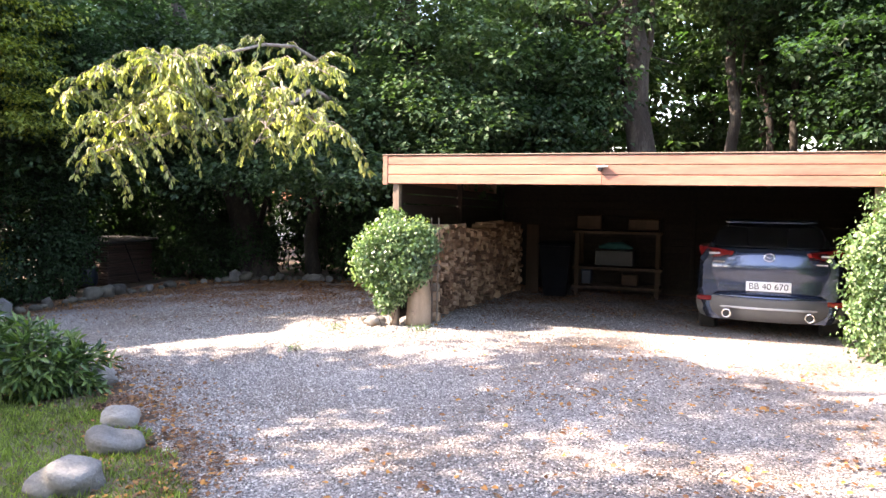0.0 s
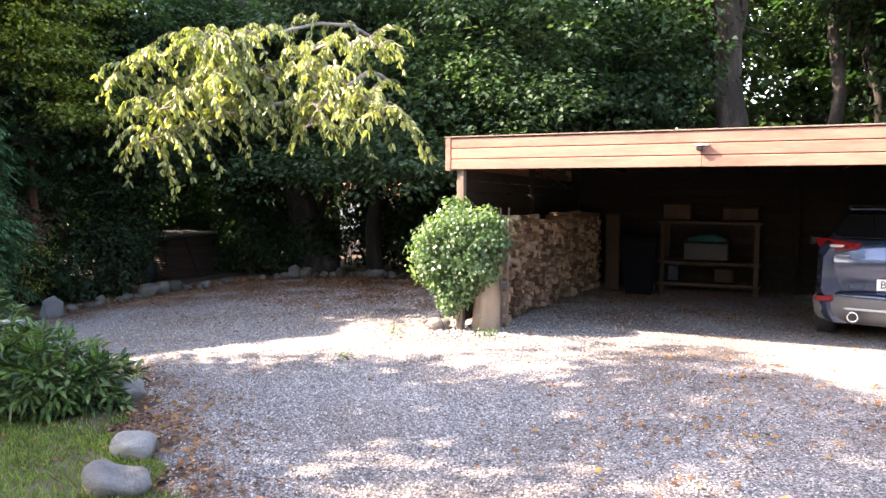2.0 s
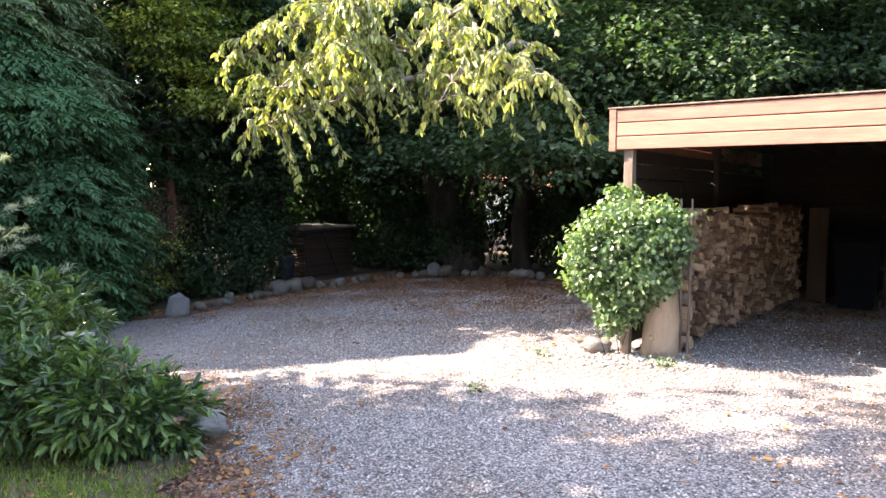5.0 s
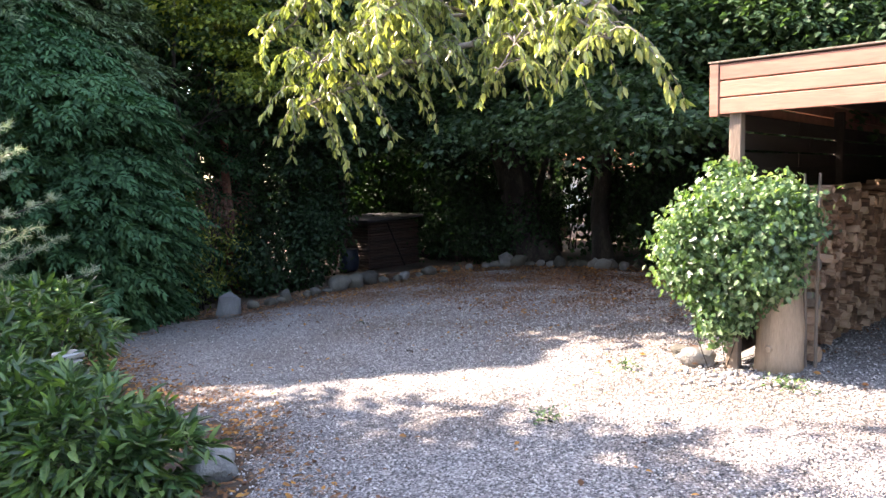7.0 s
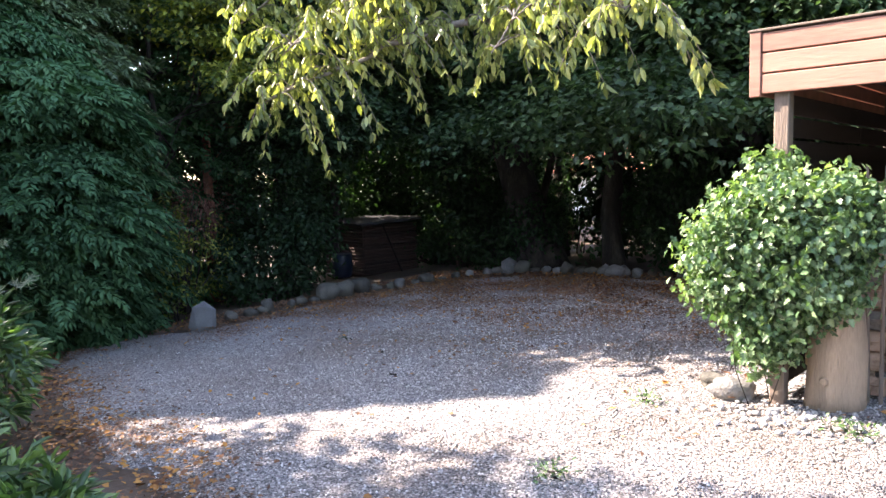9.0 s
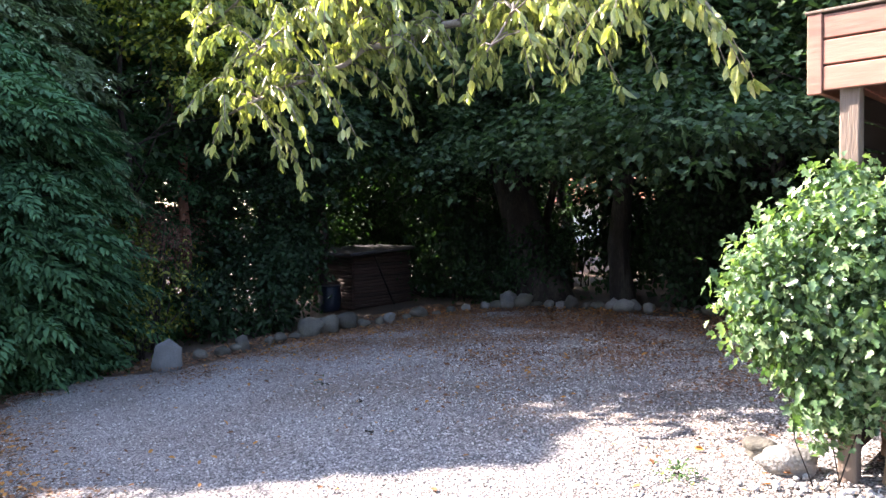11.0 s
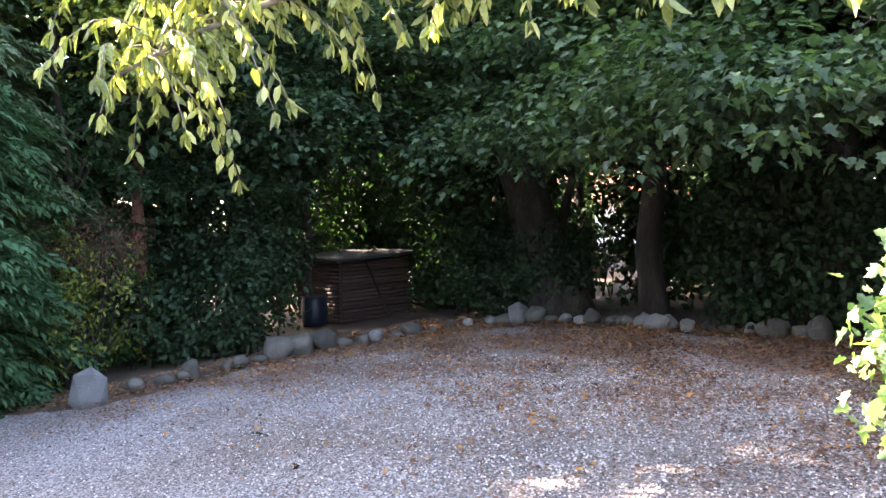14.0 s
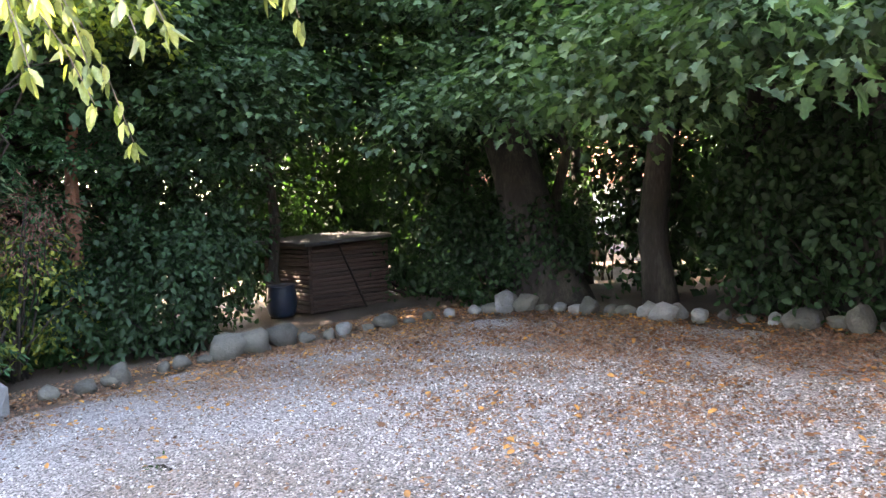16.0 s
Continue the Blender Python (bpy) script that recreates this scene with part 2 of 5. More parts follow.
def np_mesh(name, verts, faces, mat, parent=None, label="", smooth=False):
    """A mesh from arrays: verts (n, 3), faces (m, k)."""
    me = bpy.data.meshes.new(name)
    m, k = faces.shape
    me.vertices.add(len(verts)); me.vertices.foreach_set("co", np.ascontiguousarray(verts, dtype=np.float32).ravel())
    me.loops.add(m * k); me.loops.foreach_set("vertex_index", np.ascontiguousarray(faces, dtype=np.int32).ravel())
    me.polygons.add(m)
    me.polygons.foreach_set("loop_start", np.arange(0, m * k, k, dtype=np.int32))
    if smooth:
        me.polygons.foreach_set("use_smooth", np.ones(m, dtype=bool))
    me.materials.append(mat)
    me.update(calc_edges=True)
    ob = new(name, me)
    if parent:
        ob.parent = parent
    if label:
        tagged(ob, label)
    return ob


def thing(name, label, category, group="", kind="", at=(0, 0, 0), rz=0):
    ob = new(name)
    ob.empty_display_size = 0.1
    ob.matrix_world = pose(*at, 0, 0, rz)
    return tagged(ob, label, category, group, kind)


def unit(a):
    return a / np.maximum(np.linalg.norm(a, axis=-1, keepdims=True), 1e-9)


def leaf_arrays(base, along, up, length, width, fold=0.25, droop=0.15, fine=False):
    """Verts and faces of many leaves, each folded along its midrib."""
    n = len(base)
    along = unit(along)
    side = unit(np.cross(along, up))
    nor = np.cross(side, along)
    L, W = length[:, None], width[:, None]
    tip = base + along * L - nor * (droop * L)
    if fine == "maple":
        prof = ((0, 0), (0.1, 0.36), (0.33, 0.25), (0.46, 0.52), (0.62, 0.2), (0.8, 0.22), (1, 0))
        cols = []
        for sgn, pr in ((1, prof), (-1, prof[1:-1])):
            for u, w in pr:
                cols.append(base + along * (u * L) + side * (sgn * w * W) + nor * (fold * w * W - droop * L * u * u))
        v = np.stack(cols, 1).reshape(-1, 3)
        k = (np.arange(n) * 12)[:, None]
        faces = np.concatenate([k + np.array([0, 1, 2, 3, 4, 5, 6]), k + np.array([6, 11, 10, 9, 8, 7, 0])])
        return v, faces
    if fine:
        f = nor * (fold * W)
        r1 = base + along * (0.28 * L) + side * (0.42 * W) + f
        r2 = base + along * (0.66 * L) + side * (0.40 * W) + f * 0.8 - nor * (droop * 0.45 * L)
        l1 = base + along * (0.28 * L) - side * (0.42 * W) + f
        l2 = base + along * (0.66 * L) - side * (0.40 * W) + f * 0.8 - nor * (droop * 0.45 * L)
        v = np.stack([base, r1, r2, tip, l2, l1], 1).reshape(-1, 3)
        k = (np.arange(n) * 6)[:, None]
        faces = np.concatenate([k + np.array([0, 1, 2, 3]), k + np.array([0, 3, 4, 5])])
        return v, faces
    r = base + along * (0.45 * L) + side * (0.5 * W) + nor * (fold * W)
    l = base + along * (0.45 * L) - side * (0.5 * W) + nor * (fold * W)
    v = np.stack([base, r, tip, l], 1).reshape(-1, 3)
    k = (np.arange(n) * 4)[:, None]
    faces = np.concatenate([k + np.array([0, 1, 2]), k + np.array([0, 2, 3])])
    return v, faces


def foliage(name, centres, per, spread, length, aspect, mat, parent, outward=None, droop_dir=-0.3, flat=0.55, fine=False, label="", fold=0.25, upness=1.0, face_out=0.0):
    """Leaves in small sprays round many centres."""
    m = len(centres)
    n = m * per
    c = np.repeat(centres, per, 0)
    off = rng.normal(size=(n, 3)) * np.array([1, 1, flat]) * spread
    base = c + off
    along = unit(off + rng.normal(size=(n, 3)) * 0.35 * spread)
    if outward is not None:
        along = along + np.repeat(outward, per, 0)
    along = along + np.array([0, 0, droop_dir])
    up = rng.normal(size=(n, 3)) * 0.45 + np.array([0, 0, upness])
    if face_out:
        out = np.repeat(outward, per, 0)
        up = unit(out) * face_out + np.array([0, 0, 0.45]) + rng.normal(size=(n, 3)) * 0.55
        along = rng.normal(size=(n, 3)) * 0.7 + np.array([0, 0, droop_dir]) + unit(out) * 0.25
    ln = length * rng.uniform(0.65, 1.25, n)
    v, f = leaf_arrays(base, along, up, ln, ln * aspect, fold=fold, fine=fine)
    return np_mesh(name, v, f, mat, parent, label)


def lobe_points(lobes, count, inner=0.45):
    """Centres spread through the outer part of ellipsoids (x, y, z, rx, ry, rz), with an uneven outline; and the ways outward."""
    vol = np.array([l[3] * l[4] + l[3] * l[5] + l[4] * l[5] for l in lobes])
    out, ways = [], []
    for l, k in zip(lobes, np.maximum(1, (count * vol / vol.sum()).astype(int))):
        d = unit(rng.normal(size=(k, 3)))
        bumps = np.array([0.84 + 0.42 * noise.noise(Vector(q) * 2.3 + Vector(l[:3])) for q in d])
        r = (inner + (1 - inner) * rng.random(k) ** 0.6) * bumps
        out.append(np.array(l[:3]) + d * r[:, None] * np.array(l[3:]))
        ways.append(d)
    return np.concatenate(out), np.concatenate(ways)


def pads(lobes, count, each=7, wide=0.42, inner=0.35):
    """Centres gathered into flat sprays, with air between them; and the ways outward."""
    c, w = lobe_points(lobes, max(1, count // each), inner)
    c, w = np.repeat(c, each, 0), np.repeat(w, each, 0)
    off = rng.normal(size=c.shape) * np.array([wide, wide, wide * 0.22])
    off[:, 2] -= 0.5 * (off[:, 0] ** 2 + off[:, 1] ** 2)
    return c + off, w


def sm(t):
    t = np.clip(t, 0, 1)
    return t * t * (3 - 2 * t)


def gz(x, y):
    """Height of the ground."""
    x, y = np.asarray(x, float), np.asarray(y, float)
    plane = -0.064 + 0.054 * np.clip(x, -10, 3) + 0.033 * np.clip(y, -12, 7)
    w = sm((x + 0.6) / 1.6) * sm((y + 2.6) / 2.2)
    return plane * (1 - w) - 0.03 * w


def gzf(x, y):
    return float(gz(x, y))


def near_edge(x, y, pts, width):
    """1 on a line of points, falling off over the width."""
    d = np.full(x.shape, 99.0)
    for (x0, y0), (x1, y1) in zip(pts, pts[1:]):
        t = np.clip(((x - x0) * (x1 - x0) + (y - y0) * (y1 - y0)) / ((x1 - x0) ** 2 + (y1 - y0) ** 2), 0, 1)
        d = np.minimum(d, np.hypot(x - x0 - t * (x1 - x0), y - y0 - t * (y1 - y0)))
    return np.exp(-(d / width) ** 2)


# ---- ground ----
def grid_sheet(name, xs, ys, mat, lift=0.0, keep=None, rough=0.0, label="", category="", edge=None):
    X, Y = np.meshgrid(xs, ys)
    Z = gz(X, Y) + lift
    if edge:
        Z = Z - 0.05 * near_edge(X + wobble(X, Y), Y + wobble(Y, X), edge, 0.12)
    if rough:
        Z = Z + rough * (np.sin(X * 3.1 + np.sin(Y * 2.3)) + np.sin(Y * 4.3 + np.sin(X * 1.9)) + np.sin(X * 9 + Y * 7) * 0.5) / 2.5
    v = np.stack([X, Y, Z], -1).reshape(-1, 3)
    nx, ny = len(xs), len(ys)
    i = (np.arange(ny - 1)[:, None] * nx + np.arange(nx - 1)[None, :]).ravel()
    f = np.stack([i, i + 1, i + nx + 1, i + nx], 1)
    if keep is not None:
        cx, cy = v[f].mean(1)[:, 0], v[f].mean(1)[:, 1]
        f = f[keep(cx, cy)]
        used = np.unique(f)
        back = np.zeros(len(v), int); back[used] = np.arange(len(used))
        v, f = v[used], back[f]
    return tagged(np_mesh(name, v, f, mat, smooth=True), label, category, kind="structure")


def inside(poly, x, y):
    res = np.zeros(x.shape, bool)
    for (x0, y0), (x1, y1) in zip(poly, poly[1:] + poly[:1]):
        c = ((y0 > y) != (y1 > y)) & (x < (x1 - x0) * (y - y0) / (y1 - y0 + 1e-12) + x0)
        res ^= c
    return res


def wobble(x, y, a=0.1):
    return a * np.sin(x * 3.7 + y * 1.9) + a * 0.6 * np.sin(y * 8.3 - x * 5.1) + a * 0.4 * np.sin(x * 17 + y * 13)


far = np.concatenate([[-900, -300, -120, -60], np.arange(-32, 33, 1.0), [60, 120, 300, 900]])
grid_sheet("ground", far, far, EARTH, lift=-0.03, rough=0.012, label="dark leaf-strewn woodland soil", category="ground")
DRIVE = [(0.95, -5.73), (0.0, -4.75), (-1.2, -3.65), (-2.3, -3.0), (-4.0, -2.7), (-6.5, -2.2), (-7.9, -1.5), (-7.75, -0.3), (-7.3, 0.15),
         (-7.4, 2.0), (-7.3, 3.3), (-7.0, 4.4), (-6.7, 5.2), (-5.9, 5.5), (-4.1, 5.3), (-2.1, 5.0), (-0.4, 5.7), (9, 5.9), (9, -16), (3.2, -16),
         (2.5, -9), (1.75, -7)]
grid_sheet("driveway", np.arange(-8.6, 9.01, 0.07), np.arange(-16, 6.01, 0.07), GRAVEL,
           keep=lambda x, y: inside(DRIVE, x + wobble(x, y), y + wobble(y, x)), rough=0.008, edge=DRIVE[:16], label="pale grey loose gravel driveway", category="driveway")
GRASS = [(1.0, -5.75), (0.0, -4.72), (-1.3, -3.9), (-2.6, -4.5), (-7, -5.5), (-7, -14), (2.6, -14), (2.5, -9), (1.78, -7)]
grid_sheet("lawn", np.arange(-7, 3, 0.1), np.arange(-14, -3.4, 0.1), LAWN, lift=0.006,
           keep=lambda x, y: inside(GRASS, x + wobble(y, x), y + wobble(x, y)), rough=0.012, label="short green grass with fallen leaves", category="lawn")


# ---- carport ----
carport = thing("carport", "low flat-roofed timber carport with reddish stained fascia", "carport")
XL, XR, YF, YB = -0.18, 7.4, -0.08, 5.75
ZB, ZT = 1.87, 2.245
ch = (ZT - ZB) / 3
for i in range(3):
    z0, z1 = ZB + ch * i, ZB + ch * (i + 1)
    cuts = [XL + 0.07, 2.73, XR] if i < 2 else [XL + 0.07, XR]
    for a, b in zip(cuts, cuts[1:]):
        part("fascia_board", Geo().box((a + 0.001, YF, z0 + 0.005), (b - 0.001, YF + 0.028, z1 - 0.004), 0.005), FASCIA, carport)
part("corner_board", Geo().box((XL, YF - 0.006, ZB - 0.012), (XL + 0.068, YF + 0.03, ZT + 0.004), 0.005), FASCIA, carport)
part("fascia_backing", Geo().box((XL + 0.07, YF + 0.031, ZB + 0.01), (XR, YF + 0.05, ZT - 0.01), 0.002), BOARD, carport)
for i in range(3):
    part("side_fascia_board", Geo().box((XL + 0.01, YF + 0.033, ZB + ch * i + 0.005), (XL + 0.038, YB, ZB + ch * (i + 1) - 0.004), 0.005), FASCIA, carport)
part("roof_edge", Geo().box((XL - 0.01, YF - 0.012, ZT + 0.005), (XR, YB, ZT + 0.02), 0.004), POST, carport, "thin weathered roof edging strip")
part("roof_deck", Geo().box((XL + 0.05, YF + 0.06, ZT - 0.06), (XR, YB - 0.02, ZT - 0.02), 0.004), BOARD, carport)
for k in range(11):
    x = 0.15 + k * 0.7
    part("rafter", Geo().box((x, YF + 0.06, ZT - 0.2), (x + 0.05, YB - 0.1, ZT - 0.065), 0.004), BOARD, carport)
# posts further in take the dark board colour, putting the roof's shade into it
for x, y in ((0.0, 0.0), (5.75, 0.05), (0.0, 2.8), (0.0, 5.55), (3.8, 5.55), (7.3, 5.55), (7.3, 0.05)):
    part("post", Geo().box((x - 0.044, y - 0.045, -0.15), (x + 0.044, y + 0.045, ZT - 0.21), 0.006), POST if y < 1 else BOARD, carport, "weathered square timber post" if y < 1 else "square timber post coloured dark for the shade under the roof")
# boarded left wall: lapped boards with slits between
k = 0
z = 0.02
while z < 1.86:
    gap = 0.018 if z > 1.45 else -0.004
    for a, b in ((0.07, 1.55 + 0.3 * (k % 2)), (1.56 + 0.3 * (k % 2), 3.6), (3.61, YB)):
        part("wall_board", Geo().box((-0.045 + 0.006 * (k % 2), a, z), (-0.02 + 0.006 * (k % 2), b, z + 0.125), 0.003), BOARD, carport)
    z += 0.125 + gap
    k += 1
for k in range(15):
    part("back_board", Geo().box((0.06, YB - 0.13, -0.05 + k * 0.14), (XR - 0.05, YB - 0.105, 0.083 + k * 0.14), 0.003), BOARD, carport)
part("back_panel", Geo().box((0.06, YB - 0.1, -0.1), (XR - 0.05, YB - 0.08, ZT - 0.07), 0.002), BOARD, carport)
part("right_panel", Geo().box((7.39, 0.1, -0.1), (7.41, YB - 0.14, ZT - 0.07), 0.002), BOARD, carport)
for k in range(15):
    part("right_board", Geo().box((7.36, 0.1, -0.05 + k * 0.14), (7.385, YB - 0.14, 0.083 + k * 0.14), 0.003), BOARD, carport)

lamp = thing("outdoor_sensor", "small white plastic motion sensor on the fascia", "sensor", at=(2.72, YF - 0.002, 2.09))
part("bracket", Geo().box((-0.05, -0.05, 0.0), (0.075, 0.0, 0.018), 0.004), WHITE, lamp)
part("sensor_head", Geo().box((-0.045, -0.045, -0.05), (0.015, -0.005, -0.003), 0.008), BLACK, lamp)

# ---- firewood ----
stack = thing("firewood_stack", "tall stack of split firewood along the carport wall", "firewood")


def log_shape(kind, seed):
    """A split log along x, one end at x = 0, about 1 across before scaling."""
    r = random.Random(seed)
    pts = []
    if kind < 2:      # a wedge: the heart and an arc of bark
        span = r.uniform(1.0, 1.9)
        pts.append((-0.42, r.uniform(-0.1, 0.1)))
        for s in range(4):
            w = -span / 2 + span * s / 3
            q = 0.92 * r.uniform(0.93, 1.05)
            pts.append((-0.42 + math.cos(w) * q, math.sin(w) * q * 0.75))
    else:
        for s in range(5):
            w = 2 * math.pi * (s + r.uniform(-0.25, 0.25)) / 5
            q = 0.45 * r.uniform(0.8, 1.15)
            pts.append((math.cos(w) * q, math.sin(w) * q))
    n = len(pts)
    g = Geo()
    vs = [(0.0 + x, py * sc, pz * sc) for x, sc in ((0.0, 0.9), (-0.012, 1.0), (-0.36, 0.97)) for py, pz in pts]
    fs = [tuple(range(n))] + [(i * n + s, (i + 1) * n + s, (i + 1) * n + (s + 1) % n, i * n + (s + 1) % n) for i in range(2) for s in range(n)]
    return g.add(vs, fs)


log_meshes = []
for s in range(9):
    me = bpy.data.meshes.new("log")
    g = log_shape(s % 3, s)
    me.from_pydata(g.v, [], g.f)
    me.materials.append(SPLIT)
    log_meshes.append((me, g))
far_logs = Geo()
rr = random.Random(3)
made = 0
z = 0.03
while z < 1.36:
    y = 0.42 + 0.04 * rr.random()
    while y < 4.75:
        top = 1.2 + 0.05 * math.sin(y * 2.1) + rr.uniform(-0.07, 0.07) - 0.25 * max(0, 0.75 - y)
        if z < top:
            w, h = rr.choice((0.06, 0.075, 0.09, 0.12)) * rr.uniform(0.85, 1.15), rr.uniform(0.05, 0.1)
            x = 0.42 + 0.055 * (y - 0.4) + rr.uniform(-0.06, 0.035)
            m = pose(x, y + w / 2, z + 0.045 + rr.uniform(-0.03, 0.03), rr.uniform(0, 360), rr.uniform(-9, 9), rr.uniform(-20, 20)) @ Matrix.Diagonal((1, w * 1.1, h * 1.1, 1))
            me, g = rr.choice(log_meshes)
            if y < 2.9 and made < 300:
                ob = new("log", me)
                ob.parent = stack
                ob.matrix_world = m
                made += 1
            else:
                far_logs.add([m @ Vector(p) for p in g.v], g.f)
            y += w * 0.93
        else:
            y += 0.1
    z += 0.066
tagged(part("firewood", far_logs, SPLIT_ISL, stack), kind="stuff")
for i in range(9):   # billets laid crosswise at the front end
    ob = part("crosswise_log", Geo().tube([(0.06 + 0.02 * rr.random(), 0.33 + rr.uniform(-0.02, 0.02), 0.06 + i * 0.135), (0.47 + rr.uniform(-0.04, 0.05), 0.35 + rr.uniform(-0.02, 0.02), 0.06 + i * 0.135 + rr.uniform(-0.015, 0.015))],
              [0.062, 0.058], 6, rough=0.5), SPLIT if i not in (3, 5) else BARK_PALE, stack)

log_post = thing("upright_log", "thick pale debarked log standing beside the post", "log", at=(0.3, 0.1, -0.06))
part("log_body", Geo().tube([(0, 0, 0), (0.0, 0, 0.1), (0.0, 0, 0.35), (-0.01, 0, 0.6), (-0.02, 0.0, 0.86)], [0.18, 0.165, 0.155, 0.15, 0.14], 14, rough=0.18), LOGWOOD, log_post, smooth=True)
part("knot", Geo().tube([(-0.02, -0.15, 0.2), (-0.02, -0.19, 0.2)], [0.04, 0.02], 8), LOGWOOD, log_post)
for dx in (0.0, 0.07):
    pole = thing("wooden_stake", "thin grey wooden stake leaning against the firewood", "stake", group="stakes by the firewood", at=(0.42 + dx, 0.22, 0.0))
    part("stake", Geo().tube([(0.03, 0.0, -0.04), (-0.02 + 0.5 * dx, 0.06, 1.42)], [0.014, 0.011], 6), POST, pole)

# ---- things at the back of the carport ----
def rack():
    r = thing("storage_rack", "rough timber storage rack with two shelves", "shelf", at=(2.45, 5.05, -0.03))
    for x in (-0.78, 0.7):
        for y in (-0.22, 0.38):
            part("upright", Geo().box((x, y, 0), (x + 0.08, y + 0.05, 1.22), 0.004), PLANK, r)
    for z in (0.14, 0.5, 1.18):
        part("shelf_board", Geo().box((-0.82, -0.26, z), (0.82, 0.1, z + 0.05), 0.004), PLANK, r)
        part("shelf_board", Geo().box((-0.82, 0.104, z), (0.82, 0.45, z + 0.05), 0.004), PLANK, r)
    return r


rack()


def crate(name, label, cat, lo, hi, mat, lid=None):
    t = thing(name, label, cat, at=((lo[0] + hi[0]) / 2, (lo[1] + hi[1]) / 2, lo[2]))
    w, d, h = (hi[0] - lo[0]) / 2, (hi[1] - lo[1]) / 2, hi[2] - lo[2]
    part("box_body", Geo().box((-w, -d, 0), (w, d, h - 0.012), 0.012), mat, t)
    part("lid", Geo().box((-w - 0.008, -d - 0.008, h - 0.011), (w + 0.008, d + 0.008, h), 0.004), lid or mat, t)


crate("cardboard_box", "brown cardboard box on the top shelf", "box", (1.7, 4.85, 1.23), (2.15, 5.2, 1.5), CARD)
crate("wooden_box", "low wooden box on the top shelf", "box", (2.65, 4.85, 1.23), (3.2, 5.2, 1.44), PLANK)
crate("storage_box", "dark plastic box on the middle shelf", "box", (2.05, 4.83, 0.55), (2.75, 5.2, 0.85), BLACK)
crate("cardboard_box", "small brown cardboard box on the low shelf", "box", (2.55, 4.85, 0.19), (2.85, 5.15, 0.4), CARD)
crate("storage_box", "blue plastic box on the low shelf", "box", (1.8, 4.85, 0.19), (1.98, 5.15, 0.46), BLUE)
cl = thing("folded_tarp", "crumpled teal cloth on a plastic box", "cloth", at=(2.4, 5.0, 0.855))
part("cloth", Geo().tube([(-0.3, 0, 0.03), (-0.1, 0.02, 0.07), (0.12, -0.02, 0.09), (0.33, 0.0, 0.03)], [0.02, 0.07, 0.085, 0.02], 9, rough=0.9), TEAL, cl, smooth=True)


def wheelie_bin(x, y, rz):
    b = thing("wheelie_bin", "dark plastic wheeled rubbish bin with closed lid", "bin", group="rubbish bins", at=(x, y, -0.03), rz=rz)
    g = Geo()
    vs = [(sx * w, sy * d, z) for z, w, d in ((0.04, 0.2, 0.24), (0.9, 0.27, 0.33), (0.95, 0.285, 0.345)) for sx, sy in ((-1, -1), (1, -1), (1, 1), (-1, 1))]
    fs = [(3, 2, 1, 0)] + [(i * 4 + s, i * 4 + (s + 1) % 4, i * 4 + 4 + (s + 1) % 4, i * 4 + 4 + s) for i in range(2) for s in range(4)] + [(8, 9, 10, 11)]
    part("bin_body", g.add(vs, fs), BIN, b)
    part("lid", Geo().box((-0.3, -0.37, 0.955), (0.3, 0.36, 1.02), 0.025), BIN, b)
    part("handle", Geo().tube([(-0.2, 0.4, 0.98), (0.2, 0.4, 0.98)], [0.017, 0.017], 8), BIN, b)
    for sx in (-0.22, 0.22):
        part("wheel", Geo().tube([(sx - 0.03, 0.25, 0.1), (sx + 0.03, 0.25, 0.1)], [0.1, 0.1], 14), RUBBER, b)


wheelie_bin(1.42, 4.3, 4)
prop = thing("leaning_plank", "rough wooden plank standing at the end of the firewood", "plank", at=(0.86, 4.85, -0.03))
part("plank", Geo().box((-0.13, -0.02, 0), (0.12, 0.02, 1.32), 0.003), PLANK, prop)


